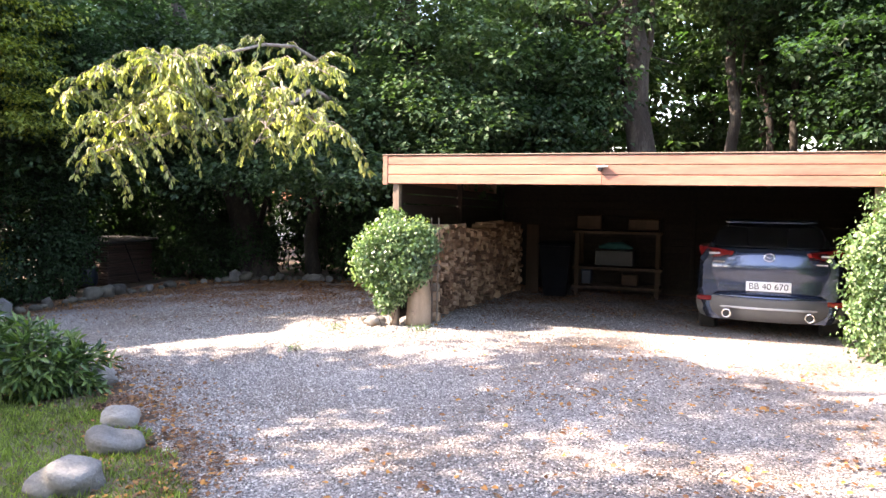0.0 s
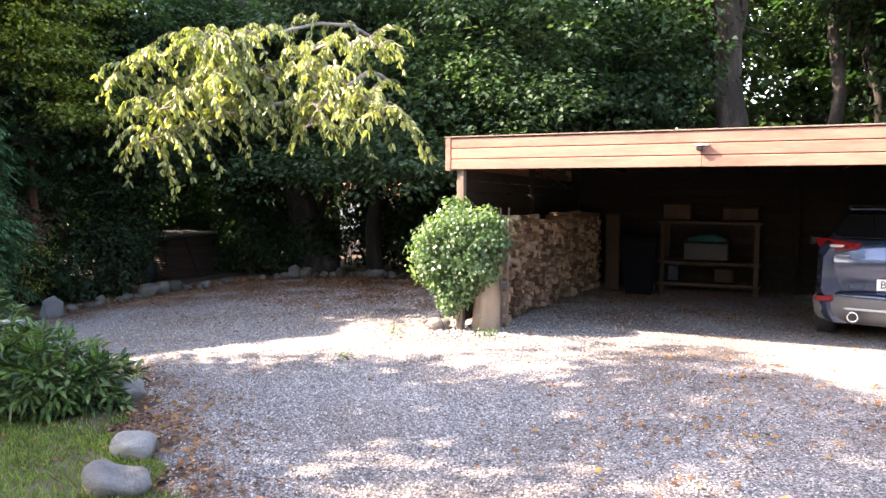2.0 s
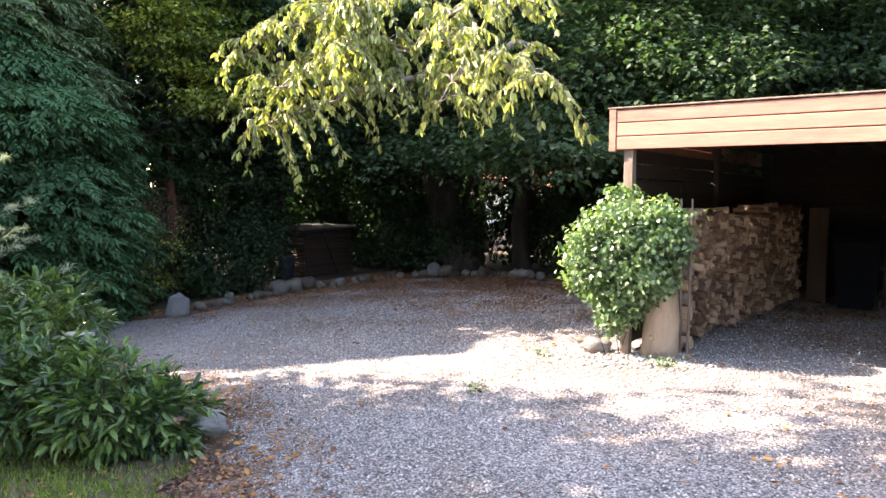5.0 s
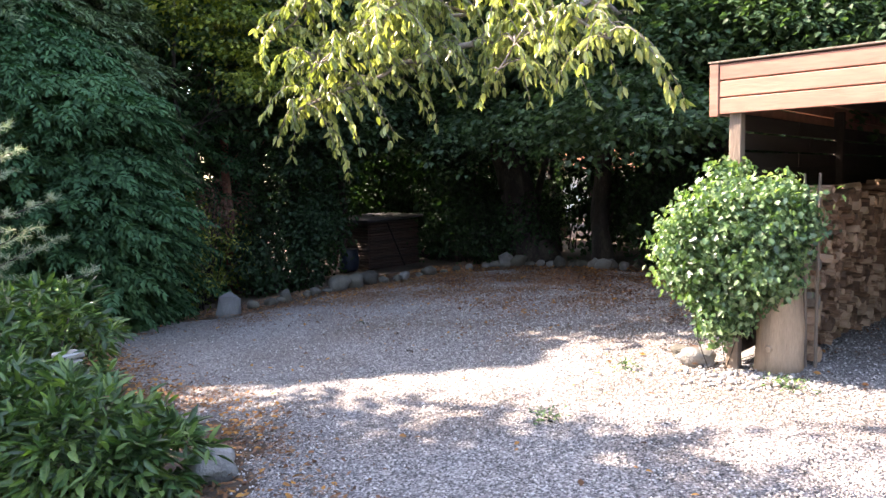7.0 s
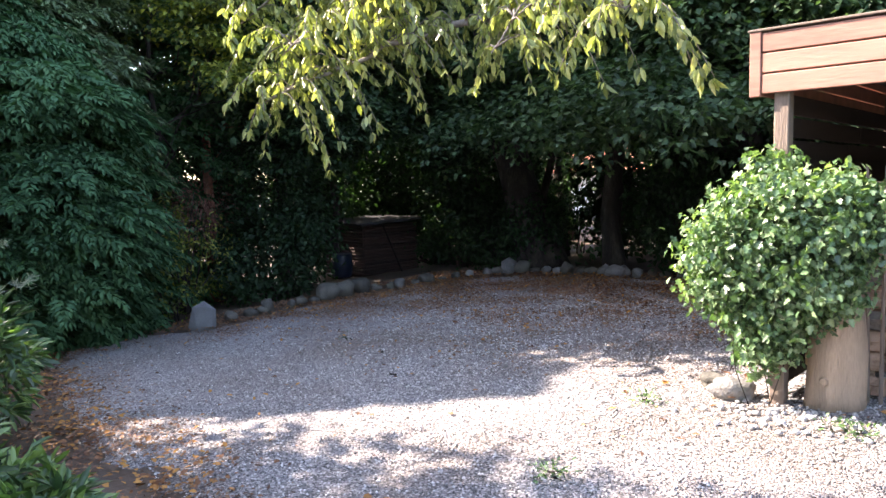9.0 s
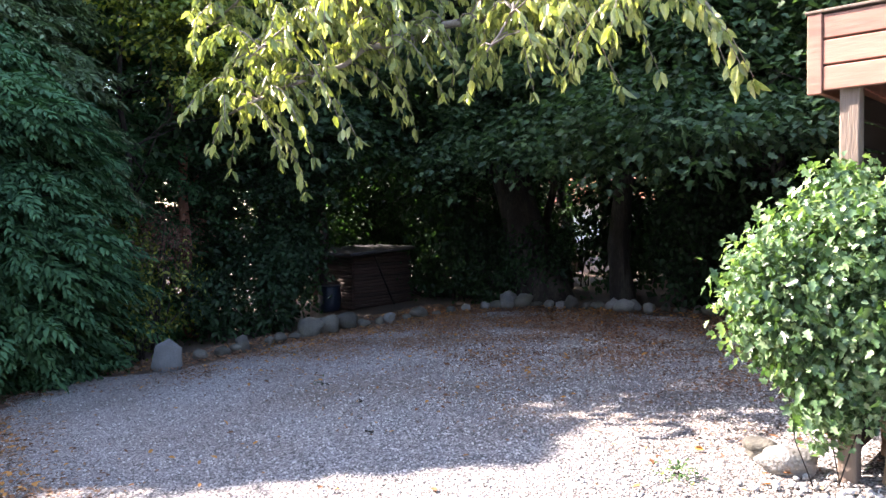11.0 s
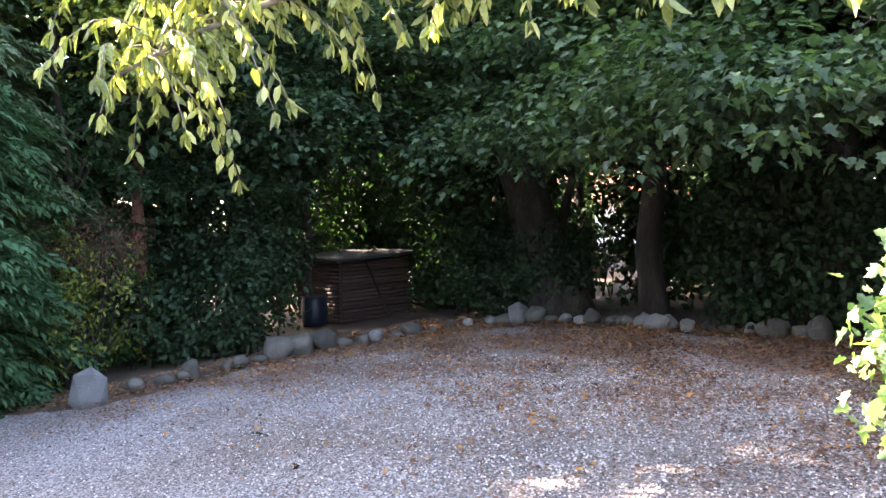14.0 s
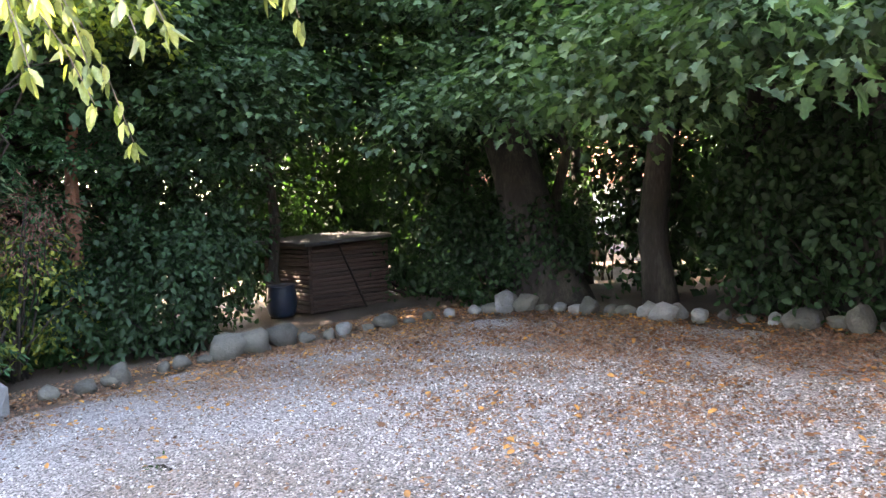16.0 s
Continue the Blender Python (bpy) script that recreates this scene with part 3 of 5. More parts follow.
# ---- car ----
def car(at, rz):
    c = thing("parked_car", "dark blue-grey compact crossover car parked rear outward", "car", at=at, rz=rz)
    # stations from the rear (y = 0) forward: (y, [(half width, z) ...]) around the half section
    st = [(0.02, 0.72, 0.80, 1.07, 1.09), (0.12, 0.80, 0.86, 1.12, 1.14), (0.35, 0.85, 0.88, 1.12, 1.36), (0.62, 0.87, 0.885, 1.11, 1.50),
          (1.2, 0.875, 0.89, 1.02, 1.54), (2.0, 0.875, 0.89, 0.99, 1.53), (2.6, 0.875, 0.89, 0.97, 1.36), (3.15, 0.87, 0.885, 0.95, 1.0), (3.8, 0.84, 0.86, 0.84, 0.88), (4.2, 0.72, 0.74, 0.62, 0.66)]
    g = Geo()
    ring = []
    for y, wl, wm, zs, zt in st:
        cab = zt - zs
        wt = 0.60 if cab > 0.12 else wm - 0.14
        half = [(wl - 0.06, 0.24), (wl, 0.34), (wm, 0.62), (wm - 0.01, zs - 0.10), (wm - 0.075, zs), (wt + 0.035, zs + cab * 0.78), (wt - 0.08, zt - 0.01), (0.3, zt + 0.012), (0, zt + 0.018)]
        pts = [(-w, y, z) for w, z in half] + [(w, y, z) for w, z in half[-2::-1]]
        ring.append(pts)
    n = len(ring[0])
    vs = [p for r in ring for p in r]
    fs = [(i * n + s, i * n + s + 1, (i + 1) * n + s + 1, (i + 1) * n + s) for i in range(len(ring) - 1) for s in range(n - 1)]
    fs += [tuple(range(n))[::-1], tuple((len(ring) - 1) * n + s for s in range(n))]
    fs += [((i + 1) * n, (i + 1) * n + n - 1, i * n + n - 1, i * n) for i in range(len(ring) - 1)]
    body = part("body", g.add(vs, fs), PAINT, c, smooth=False)
    bv = body.modifiers.new("soft", "BEVEL"); bv.width, bv.segments, bv.limit_method, bv.angle_limit = 0.03, 2, "ANGLE", radians(12)

    def skin(name, rows, mat, parent=c, thick=0.03, label="", sub=True):
        """A curved panel from rows of points (x half-symmetric), with thickness."""
        g2 = Geo()
        k = len(rows[0])
        vs2 = [p for r in rows for p in r]
        fs2 = [(i * k + s, i * k + s + 1, (i + 1) * k + s + 1, (i + 1) * k + s) for i in range(len(rows) - 1) for s in range(k - 1)]
        ob = part(name, g2.add(vs2, fs2), mat, parent, label, smooth=True)
        so = ob.modifiers.new("thick", "SOLIDIFY"); so.thickness, so.offset = thick, -1
        if sub:
            ss = ob.modifiers.new("round", "SUBSURF"); ss.levels = ss.render_levels = 2
        return ob

    def curve_row(half, z, y_mid, y_side, k=9):
        return [(half * u, y_mid + (y_side - y_mid) * abs(u) ** 2.4, z) for u in np.linspace(-1, 1, k)]

    # tailgate: upper bulge, step and plate recess
    skin("tailgate", [curve_row(0.62, 1.16, -0.01, 0.12), curve_row(0.68, 1.12, -0.055, 0.09), curve_row(0.71, 1.0, -0.085, 0.05),
                      curve_row(0.71, 0.89, -0.11, 0.03), curve_row(0.68, 0.81, -0.045, 0.05), curve_row(0.64, 0.70, -0.03, 0.05), curve_row(0.6, 0.57, -0.045, 0.03)], PAINT)
    # bumper: painted shoulder, grey lower cladding
    skin("bumper", [curve_row(0.86, 0.615, -0.04, 0.32), curve_row(0.885, 0.575, -0.14, 0.24), curve_row(0.885, 0.53, -0.165, 0.22)], PAINT)
    skin("lower_bumper", [curve_row(0.89, 0.545, -0.17, 0.22), curve_row(0.89, 0.47, -0.175, 0.21), curve_row(0.88, 0.37, -0.165, 0.2), curve_row(0.85, 0.31, -0.13, 0.22), curve_row(0.82, 0.25, -0.06, 0.26)], CLAD, label="dull grey plastic lower bumper")
    skin("diffuser_trim", [curve_row(0.58, 0.435, -0.19, -0.12), curve_row(0.58, 0.405, -0.195, -0.125)], STEEL, thick=0.012, label="pale grey trim strip")
    skin("rear_window", [curve_row(0.58, 1.47, 0.40, 0.48), curve_row(0.66, 1.33, 0.23, 0.33), curve_row(0.73, 1.175, 0.03, 0.16)], GLASS, thick=0.012, label="dark tinted rear window")
    skin("spoiler", [curve_row(0.56, 1.545, 0.62, 0.66), curve_row(0.58, 1.53, 0.40, 0.46), curve_row(0.57, 1.49, 0.37, 0.44)], PAINT, thick=0.02)
    for sx in (-1, 1):
        q = part("tail_light", Geo().add(
            [(sx * a, b, z) for a, b, z in ((0.44, -0.05, 1.135), (0.62, 0.02, 1.16), (0.80, 0.14, 1.18), (0.86, 0.30, 1.17), (0.865, 0.32, 1.08), (0.80, 0.12, 1.03), (0.62, -0.015, 1.045), (0.47, -0.075, 1.085))],
            [tuple(range(8)) if sx < 0 else tuple(range(8))[::-1]]), LENS, c, "red glossy tail light")
        so = q.modifiers.new("thick", "SOLIDIFY"); so.thickness, so.offset = 0.06, 0
        lens = part("clear_lens", Geo().box((sx * 0.66 - 0.07, -0.015, 1.085), (sx * 0.66 + 0.07, 0.03, 1.112), 0.006), LENS_CLEAR, q, "clear inner lens")
        part("reflector", Geo().box((sx * 0.77 - 0.09, -0.02, 0.475), (sx * 0.77 + 0.09, 0.11, 0.535), 0.01, pose(0, 0.0, 0, 0, 0, 0)), LENS, c, "red bumper reflector")
        part("exhaust_tip", Geo().tube([(sx * 0.48 + 0.05 * math.cos(a), -0.235, 0.345 + 0.05 * math.sin(a)) for a in np.linspace(0, 2 * math.pi, 21)], [0.011] * 21, 8, cap=False), CHROME, c, "chrome exhaust tip", smooth=True)
        part("exhaust_inner", Geo().tube([(sx * 0.48, -0.232, 0.345), (sx * 0.48, -0.1, 0.345)], [0.043, 0.043], 16), BLACK, c)
        part("badge", Geo().box((sx * 0.60 - 0.07, -0.075, 0.985), (sx * 0.60 + 0.07, -0.04, 1.005), 0.003), CHROME, c, "small chrome lettering as a bar")
        part("wing_mirror", Geo().box((sx * 0.98 - 0.09, 2.72, 0.98), (sx * 0.98 + 0.09, 2.86, 1.12), 0.03), BLACK, c)
        for y in (0.72, 3.3):
            w = part("wheel", Geo().tube([(sx * 0.64, y, 0.325), (sx * 0.67, y, 0.325), (sx * 0.84, y, 0.325), (sx * 0.87, y, 0.325)], [0.29, 0.325, 0.325, 0.29], 28), RUBBER, c, "black tyre")
            part("rim", Geo().tube([(sx * 0.855, y, 0.325), (sx * 0.877, y, 0.325)], [0.215, 0.2], 20), STEEL, w, "grey alloy rim")
    # emblem: an oval ring with a plain wing shape
    em = Geo()
    em.tube([(0.062 * math.cos(a), -0.118, 1.07 + 0.048 * math.sin(a)) for a in np.linspace(0, 2 * math.pi, 25)], [0.008] * 25, 6, cap=False)
    em.tube([(-0.05, -0.12, 1.085), (-0.02, -0.122, 1.07), (0, -0.123, 1.053), (0.02, -0.122, 1.07), (0.05, -0.12, 1.085)], [0.005] * 5, 6)
    part("emblem", em, CHROME, c, "oval chrome emblem")
    pl = part("license_plate", Geo().box((-0.265, -0.085, 0.63), (0.265, -0.07, 0.755), 0.005), PLATE, c, "white number plate with black characters")
    cu = bpy.data.curves.new("characters", "FONT")
    cu.body, cu.size, cu.extrude, cu.align_x, cu.align_y = "BB 40 670", 0.112, 0.001, "CENTER", "CENTER"
    tmp = new("tmp", cu)
    me = bpy.data.meshes.new_from_object(tmp.evaluated_get(bpy.context.evaluated_depsgraph_get()))
    bpy.data.objects.remove(tmp)
    me.name = "characters"
    me.materials.clear(); me.materials.append(INK)
    ch_ob = new("characters", me)
    ch_ob.parent = pl
    ch_ob.matrix_local = pose(0, -0.0875, 0.6925, 90, 0, 0)
    part("plate_frame", Geo().box((-0.275, -0.083, 0.618), (0.275, -0.06, 0.63), 0.003), BLACK, pl)
    return c


car((4.74, 1.0, -0.06), -5)

# ---- trees and shrubs ----
def bend(a, b, sag=0.0, wig=0.1, n=6, seed=0):
    r = random.Random(seed)
    a, b = Vector(a), Vector(b)
    pts = []
    for i in range(n + 1):
        t = i / n
        p = a.lerp(b, t) + Vector((r.uniform(-wig, wig), r.uniform(-wig, wig), r.uniform(-wig, wig) * 0.5)) * (math.sin(math.pi * t))
        p.z -= sag * math.sin(math.pi * t)
        pts.append(p)
    return pts


def tree(name, label, base, top, r0, lobes, clusters, per, leaf, mat, bark=BARK, spread=0.28, aspect=0.8, limbs=7, seed=1, group="woodland trees", droop=-0.35, trunk_wig=0.15, fine=False):
    x, y = base
    z = gzf(x, y)
    t = thing(name, label, "tree", group, at=(x, y, z))
    o = Vector((x, y, z))
    tp = Vector(top) - o
    pts = bend((0, 0, -0.15), tp, 0, trunk_wig, 8, seed)
    radii = [r0 * (1.25 if i == 0 else 1 - 0.75 * i / 8) for i in range(9)]
    part("trunk", Geo().tube(pts, radii, 12, rough=0.25), bark, t, smooth=True)
    r = random.Random(seed)
    g = Geo()
    for k in range(limbs):
        l = lobes[k % len(lobes)]
        i = min(7, 3 + (k * 5) // max(1, limbs))
        end = Vector(l[:3]) - o + Vector((r.uniform(-0.6, 0.6) * l[3], r.uniform(-0.6, 0.6) * l[4], r.uniform(-0.4, 0.5) * l[5]))
        lr = max(0.012, radii[i] * 0.35)
        bp = bend(pts[i], end, 0.1, 0.25, 6, seed * 31 + k)
        g.tube(bp, [lr * (1 - 0.85 * q / 6) for q in range(7)], 6)
        for s in range(3):
            j = r.randint(2, 5)
            e2 = bp[j] + Vector((r.uniform(-1, 1), r.uniform(-1, 1), r.uniform(-0.5, 0.7))) * 0.9
            g.tube(bend(bp[j], e2, 0.05, 0.1, 3, seed * 77 + k * 5 + s), [lr * 0.35, lr * 0.25, lr * 0.18, lr * 0.08], 5)
    tagged(part("limb", g, bark, t, smooth=True), kind="stuff")
    c, w = pads([(a - o.x, b - o.y, d - o.z, e, f, h) for a, b, d, e, f, h in lobes], clusters, wide=spread * 1.5)
    foliage("crown", c, per, spread * 0.75, leaf, aspect, mat, t, outward=w * 0.35, droop_dir=droop, flat=0.25, upness=1.4, fine=fine)
    return t


# edge of the wood behind the turning place
tree("leaning_tree", "thick dark leaning tree trunk with broad green leaves", (-6.0, 6.1), (-9.3, 6.8, 7.5), 0.42,
     [(-7.2, 5.9, 3.9, 2.2, 1.6, 1.5), (-6.2, 6.3, 6.0, 2.5, 2, 1.6), (-8.4, 6.8, 5.0, 2.2, 2, 1.8)], 700, 24, 0.105, LEAF, seed=2, limbs=9, fine="maple", aspect=1.0)
tree("young_tree", "slim dark tree trunk among bright leaves", (-7.3, 8.7), (-7.9, 8.9, 7.0), 0.1,
     [(-7.6, 8.9, 5.6, 2, 1.6, 1.8)], 420, 20, 0.14, LEAF, seed=3)
tree("maple_tree", "upright maple with hanging green leaves", (-4.5, 5.95), (-5.0, 6.0, 8.0), 0.17,
     [(-4.6, 5.3, 3.6, 1.7, 1.3, 1.1), (-3.2, 5.2, 3.9, 1.6, 1.4, 1.2), (-4.9, 5.8, 5.8, 2.2, 2.0, 1.8)], 700, 24, 0.105, LEAF, seed=4, limbs=9, fine="maple", aspect=1.0)
tree("maple_tree", "thick shaded maple with dense green crown", (-2.5, 5.95), (-2.3, 6.4, 8.5), 0.34,
     [(-2.0, 5.3, 3.7, 1.7, 1.3, 1.2), (-1.2, 6.0, 4.6, 1.8, 1.5, 1.5), (-2.4, 6.2, 6.2, 2.4, 2.1, 1.9), (-2.9, 5.0, 2.75, 1.0, 0.7, 0.5)], 800, 24, 0.105, LEAF, seed=5, limbs=9, fine="maple", aspect=1.0)
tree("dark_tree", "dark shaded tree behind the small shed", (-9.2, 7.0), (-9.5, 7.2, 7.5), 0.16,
     [(-9.2, 5.2, 3.6, 1.8, 1.5, 1.5), (-9.9, 5.4, 5.6, 2.3, 1.8, 1.9)], 800, 22, 0.14, LEAF_DEEP_SHADE, seed=6)
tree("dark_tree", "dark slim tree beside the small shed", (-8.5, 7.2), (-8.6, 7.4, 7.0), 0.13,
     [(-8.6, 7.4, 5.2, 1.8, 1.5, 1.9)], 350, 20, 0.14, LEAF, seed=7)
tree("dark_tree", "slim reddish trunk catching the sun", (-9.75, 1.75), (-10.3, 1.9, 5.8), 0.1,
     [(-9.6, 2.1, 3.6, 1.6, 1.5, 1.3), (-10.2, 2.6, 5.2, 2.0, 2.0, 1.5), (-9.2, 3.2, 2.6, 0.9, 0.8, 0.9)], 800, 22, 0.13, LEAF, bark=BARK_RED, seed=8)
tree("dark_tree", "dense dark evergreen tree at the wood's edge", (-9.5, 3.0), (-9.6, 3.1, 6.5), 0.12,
     [(-9.3, 2.6, 1.6, 0.95, 0.9, 1.3), (-9.2, 3.2, 3.0, 1.2, 1.0, 1.6), (-9.8, 3.4, 4.8, 1.6, 1.5, 1.6)], 1300, 24, 0.075, LEAF_DEEP_SHADE, seed=9)
for k, (x, y, bx, by, zz) in enumerate(((-4.3, 4.5, -4.9, 6.6, 2.55), (-2.6, 3.7, -1.6, 6.6, 2.6), (-6.4, 5.3, -6.6, 7.0, 2.75), (-1.2, 4.2, -0.9, 6.3, 2.6), (-8.6, 3.6, -10.0, 4.6, 2.9))):
    tree("maple_tree", "young maple reaching over the gravel with broad leaves", (bx, by), (bx, by - 0.3, 5.5), 0.09,
         [(x + 0.3, y - 0.5, zz - 0.35, 1.2, 0.6, 0.35), (x, y, zz, 1.2, 0.75, 0.5), (x + 0.5, y + 0.7, zz + 0.9, 1.3, 0.8, 0.5), (x - 0.4, y + 1.4, zz + 1.6, 1.4, 1.0, 0.6)], 600, 16, 0.088, LEAF, seed=60 + k, limbs=6, aspect=1.0, spread=0.24, fine="maple")
# wood behind the carport
tree("beech_tree", "tall thick grey-brown trunk behind the carport", (3.05, 8.0), (1.6, 8.0, 10.5), 0.40,
     [(0.8, 8.2, 7.2, 2.6, 2.2, 1.8), (3.6, 8.6, 8.2, 2.6, 2.2, 1.8), (1.6, 8.8, 5.6, 1.5, 1.3, 1.2)], 720, 22, 0.15, LEAF, seed=10, limbs=9)
tree("beech_tree", "straight trunk in the wood behind the carport", (4.55, 11.0), (4.75, 11.2, 11.0), 0.2,
     [(4.6, 11.2, 8.0, 2.4, 2, 2)], 500, 20, 0.16, LEAF, seed=11)
tree("beech_tree", "slim leaning trunk behind the carport", (6.0, 12.0), (4.8, 12.2, 11.0), 0.13, [(5.4, 12.3, 7.6, 2, 2, 2)], 380, 20, 0.16, LEAF, seed=12)
tree("beech_tree", "slim trunk behind the carport", (6.35, 12.0), (6.1, 12.4, 11.0), 0.14, [(7.0, 11.6, 6.2, 1.8, 1.8, 2.0)], 420, 20, 0.16, LEAF_DEEP_SHADE, seed=13)
tree("hornbeam_tree", "low dense tree with dark green leaves", (0.4, 7.2), (0.2, 7.6, 6.5), 0.13,
     [(0.2, 7.2, 3.6, 1.7, 1.3, 1.5), (-1.0, 6.9, 3.0, 1.2, 1.0, 1.3), (1.2, 7.4, 4.6, 1.3, 1.2, 1.2)], 800, 22, 0.13, LEAF_DEEP_SHADE, seed=14)
tree("hornbeam_tree", "low green tree beyond the carport", (7.4, 8.2), (7.6, 8.6, 7.0), 0.15,
     [(7.6, 8.2, 4.6, 2.0, 1.7, 1.9), (6.6, 9.0, 6.0, 1.6, 1.5, 1.2)], 650, 22, 0.14, LEAF_DEEP_SHADE, seed=15)
# deeper wood
rr = random.Random(21)
for k in range(17):
    x = -19 + 2.1 * k + rr.uniform(-0.8, 0.8)
    y = 13.5 + 3.5 * rr.random() + (2 if k % 2 else 0)
    h = rr.uniform(9, 12)
    low = rr.uniform(2.0, 3.6)
    tree("woodland_tree", "tall leafy tree deeper in the wood", (x, y), (x + rr.uniform(-0.8, 0.8), y, h), rr.uniform(0.1, 0.22),
         [(x, y, low + 1.6, 1.9, 1.7, 1.5), (x + 0.4, y, low + 4.2, 2.3, 2.0, 1.9), (x - 0.3, y, low + 6.9, 2.2, 2.0, 1.7)], 520, 16, 0.22, LEAF if k % 3 else LEAF_DEEP_SHADE, seed=40 + k, spread=0.36, limbs=5)
# unseen tall trees added to the west; their crowns shade drive and maples
for k, (x, y, h, cz, rad) in enumerate(((-12.8, -0.6, 13, 10.8, 2.3), (-12.5, 3.4, 13, 10.4, 2.8), (-8.5, -7.0, 9.5, 6.4, 2.3), (-9.6, -6.7, 10.5, 8.4, 1.7), (-7.5, -11.0, 10, 6.6, 2.5), (-12, -9.9, 13, 9.5, 3.0), (-7.8, -9.2, 13.5, 10.2, 3.0), (-4.5, -12.8, 12.5, 9.3, 2.8), (-8.0, -6.9, 12.5, 10.2, 1.75), (-9.5, -12.5, 13, 9.8, 2.8), (-3.5, -10.5, 8, 5.6, 2.0), (-13.2, 2.4, 17, 14.3, 3.2))):
    tree("shade_tree", "unseen tall broadleaf tree added to cast shade", (x, y), (x + 0.3, y, h), 0.22,
         [(x, y, cz, rad, rad, rad * 0.8), (x + 0.8, y + 0.6, cz - 1.8, rad * 0.7, rad * 0.7, rad * 0.5)], (460 if k < 2 else 300 if k == 11 else 330 if k < 3 else 120), 20, 0.2, LEAF, seed=80 + k, spread=0.3, limbs=6)


# unseen trees added behind and beside the drive to dim the carport's inside
rr = random.Random(33)
for k, (x, y) in enumerate(((-9, -19), (-4, -20), (1, -20.5), (6, -20), (11, -19), (15, -16), (16, -11), (16, -6), (16, -1), (15.5, 4), (15, 9))):
    h = rr.uniform(7, 9)
    tree("shade_tree", "unseen tall leafy tree added to block skylight", (x, y), (x, y, h), 0.2,
         [(x, y, 2.2, 2.6, 2.6, 2.0), (x, y, 5.4, 2.9, 2.9, 2.2)], 240, 14, 0.38, LEAF_DEEP_SHADE, seed=180 + k, spread=0.5, limbs=4)


# cherry with long overhanging limbs
def cherry():
    bx, by = -3.5, 6.2
    z0 = gzf(bx, by)
    t = thing("cherry_tree", "cherry tree with drooping yellow-green leaves in the sun", "tree", at=(bx, by, z0))
    o = Vector((bx, by, z0))
    P = lambda *p: Vector(p) - o
    trunk = bend((0, 0, -0.1), P(-3.3, 5.6, 5.2), 0, 0.1, 6, 5)
    part("trunk", Geo().tube(trunk, [0.2, 0.16, 0.15, 0.14, 0.13, 0.12, 0.1], 10, rough=0.2), BARK, t, smooth=True)
    main = [bend(trunk[4], P(-2.6, 0.9, 2.95), -0.5, 0.12, 8, 1), bend(P(-2.6, 0.9, 2.95), P(-4.85, -0.5, 2.2), -0.12, 0.1, 8, 2),
            bend(trunk[5], P(-3.6, 0.3, 3.7), -0.5, 0.15, 8, 3), bend(P(-3.6, 0.3, 3.7), P(-5.5, -0.3, 3.1), -0.2, 0.12, 6, 4),
            bend(P(-2.6, 0.9, 2.95), P(-1.15, 0.15, 2.6), -0.15, 0.12, 6, 6), bend(P(-3.4, 1.5, 3.7), P(-1.1, 0.1, 3.4), -0.2, 0.15, 6, 7),
            bend(P(-3.6, 0.3, 3.7), P(-3.5, -0.55, 3.4), -0.1, 0.1, 6, 8), bend(P(-4.0, 0.35, 3.2), P(-4.3, -0.6, 2.6), -0.1, 0.1, 6, 9),
            bend(P(-2.2, 0.7, 2.9), P(-2.2, -0.1, 2.4), -0.1, 0.1, 6, 10),
            bend(P(-3.4, 1.0, 3.3), P(-4.95, -0.3, 2.75), -0.15, 0.1, 6, 11), bend(P(-3.0, 0.9, 3.4), P(-2.1, 0.05, 3.0), -0.12, 0.1, 6, 12),
            bend(P(-3.4, 1.0, 3.3), P(-3.4, -0.6, 3.0), -0.15, 0.1, 6, 13)]
    rad = [0.07, 0.04, 0.055, 0.03, 0.03, 0.03, 0.022, 0.022, 0.02, 0.022, 0.02, 0.018]
    for b, r in zip(main, rad):
        n = len(b) - 1
        part("branch", Geo().tube(b, [r * (1 - 0.72 * i / n) for i in range(n + 1)], 7), BARK_PALE, t, smooth=True)
    twigs = Geo()
    base, along = [], []
    r = random.Random(12)
    for bi, b in enumerate(main):
        for k in range({0: 7, 1: 46, 2: 18, 3: 44, 4: 26, 5: 26, 6: 28, 7: 26, 8: 20, 9: 26, 10: 20, 11: 22}[bi]):
            u = r.uniform(0.3 if bi in (0, 2) else 0.08, 1.0) * (len(b) - 1)
            i = min(int(u), len(b) - 2)
            s = b[i].lerp(b[i + 1], u - i)
            d = Vector((r.uniform(-1, 1), r.uniform(-0.6, 0.8), r.uniform(0.0, 0.5))).normalized()
            ln = r.uniform(0.3, 0.8)
            drop = ln * r.uniform(0.35, 1.25)
            pts = [s + d * (ln * q) + Vector((0, 0, 0.16 * ln * math.sin(3.14 * q) - drop * q * q)) for q in (0, 0.2, 0.4, 0.6, 0.8, 1.0)]
            twigs.tube(pts, [0.008, 0.007, 0.006, 0.005, 0.004, 0.003], 5)
            nodes = max(4, int(ln / 0.06))
            for q in range(nodes + 1):     # leaves hang from the nodes, thicker towards the tip
                w = (0.18 + 0.82 * q / nodes) * 5
                j = min(int(w), 4)
                p = pts[j].lerp(pts[j + 1], w - j)
                way = (pts[j + 1] - pts[j]).normalized()
                for c in range(3 if q < nodes else 5):
                    base.append(tuple(p + Vector((r.uniform(-0.02, 0.02), r.uniform(-0.02, 0.02), r.uniform(-0.02, 0.01)))))
                    along.append(tuple(way * 0.45 + Vector((r.uniform(-0.8, 0.8), r.uniform(-0.8, 0.8), r.uniform(-1.4, -0.4)))))
    tagged(part("twig", twigs, BARK_PALE, t, smooth=True), kind="stuff")
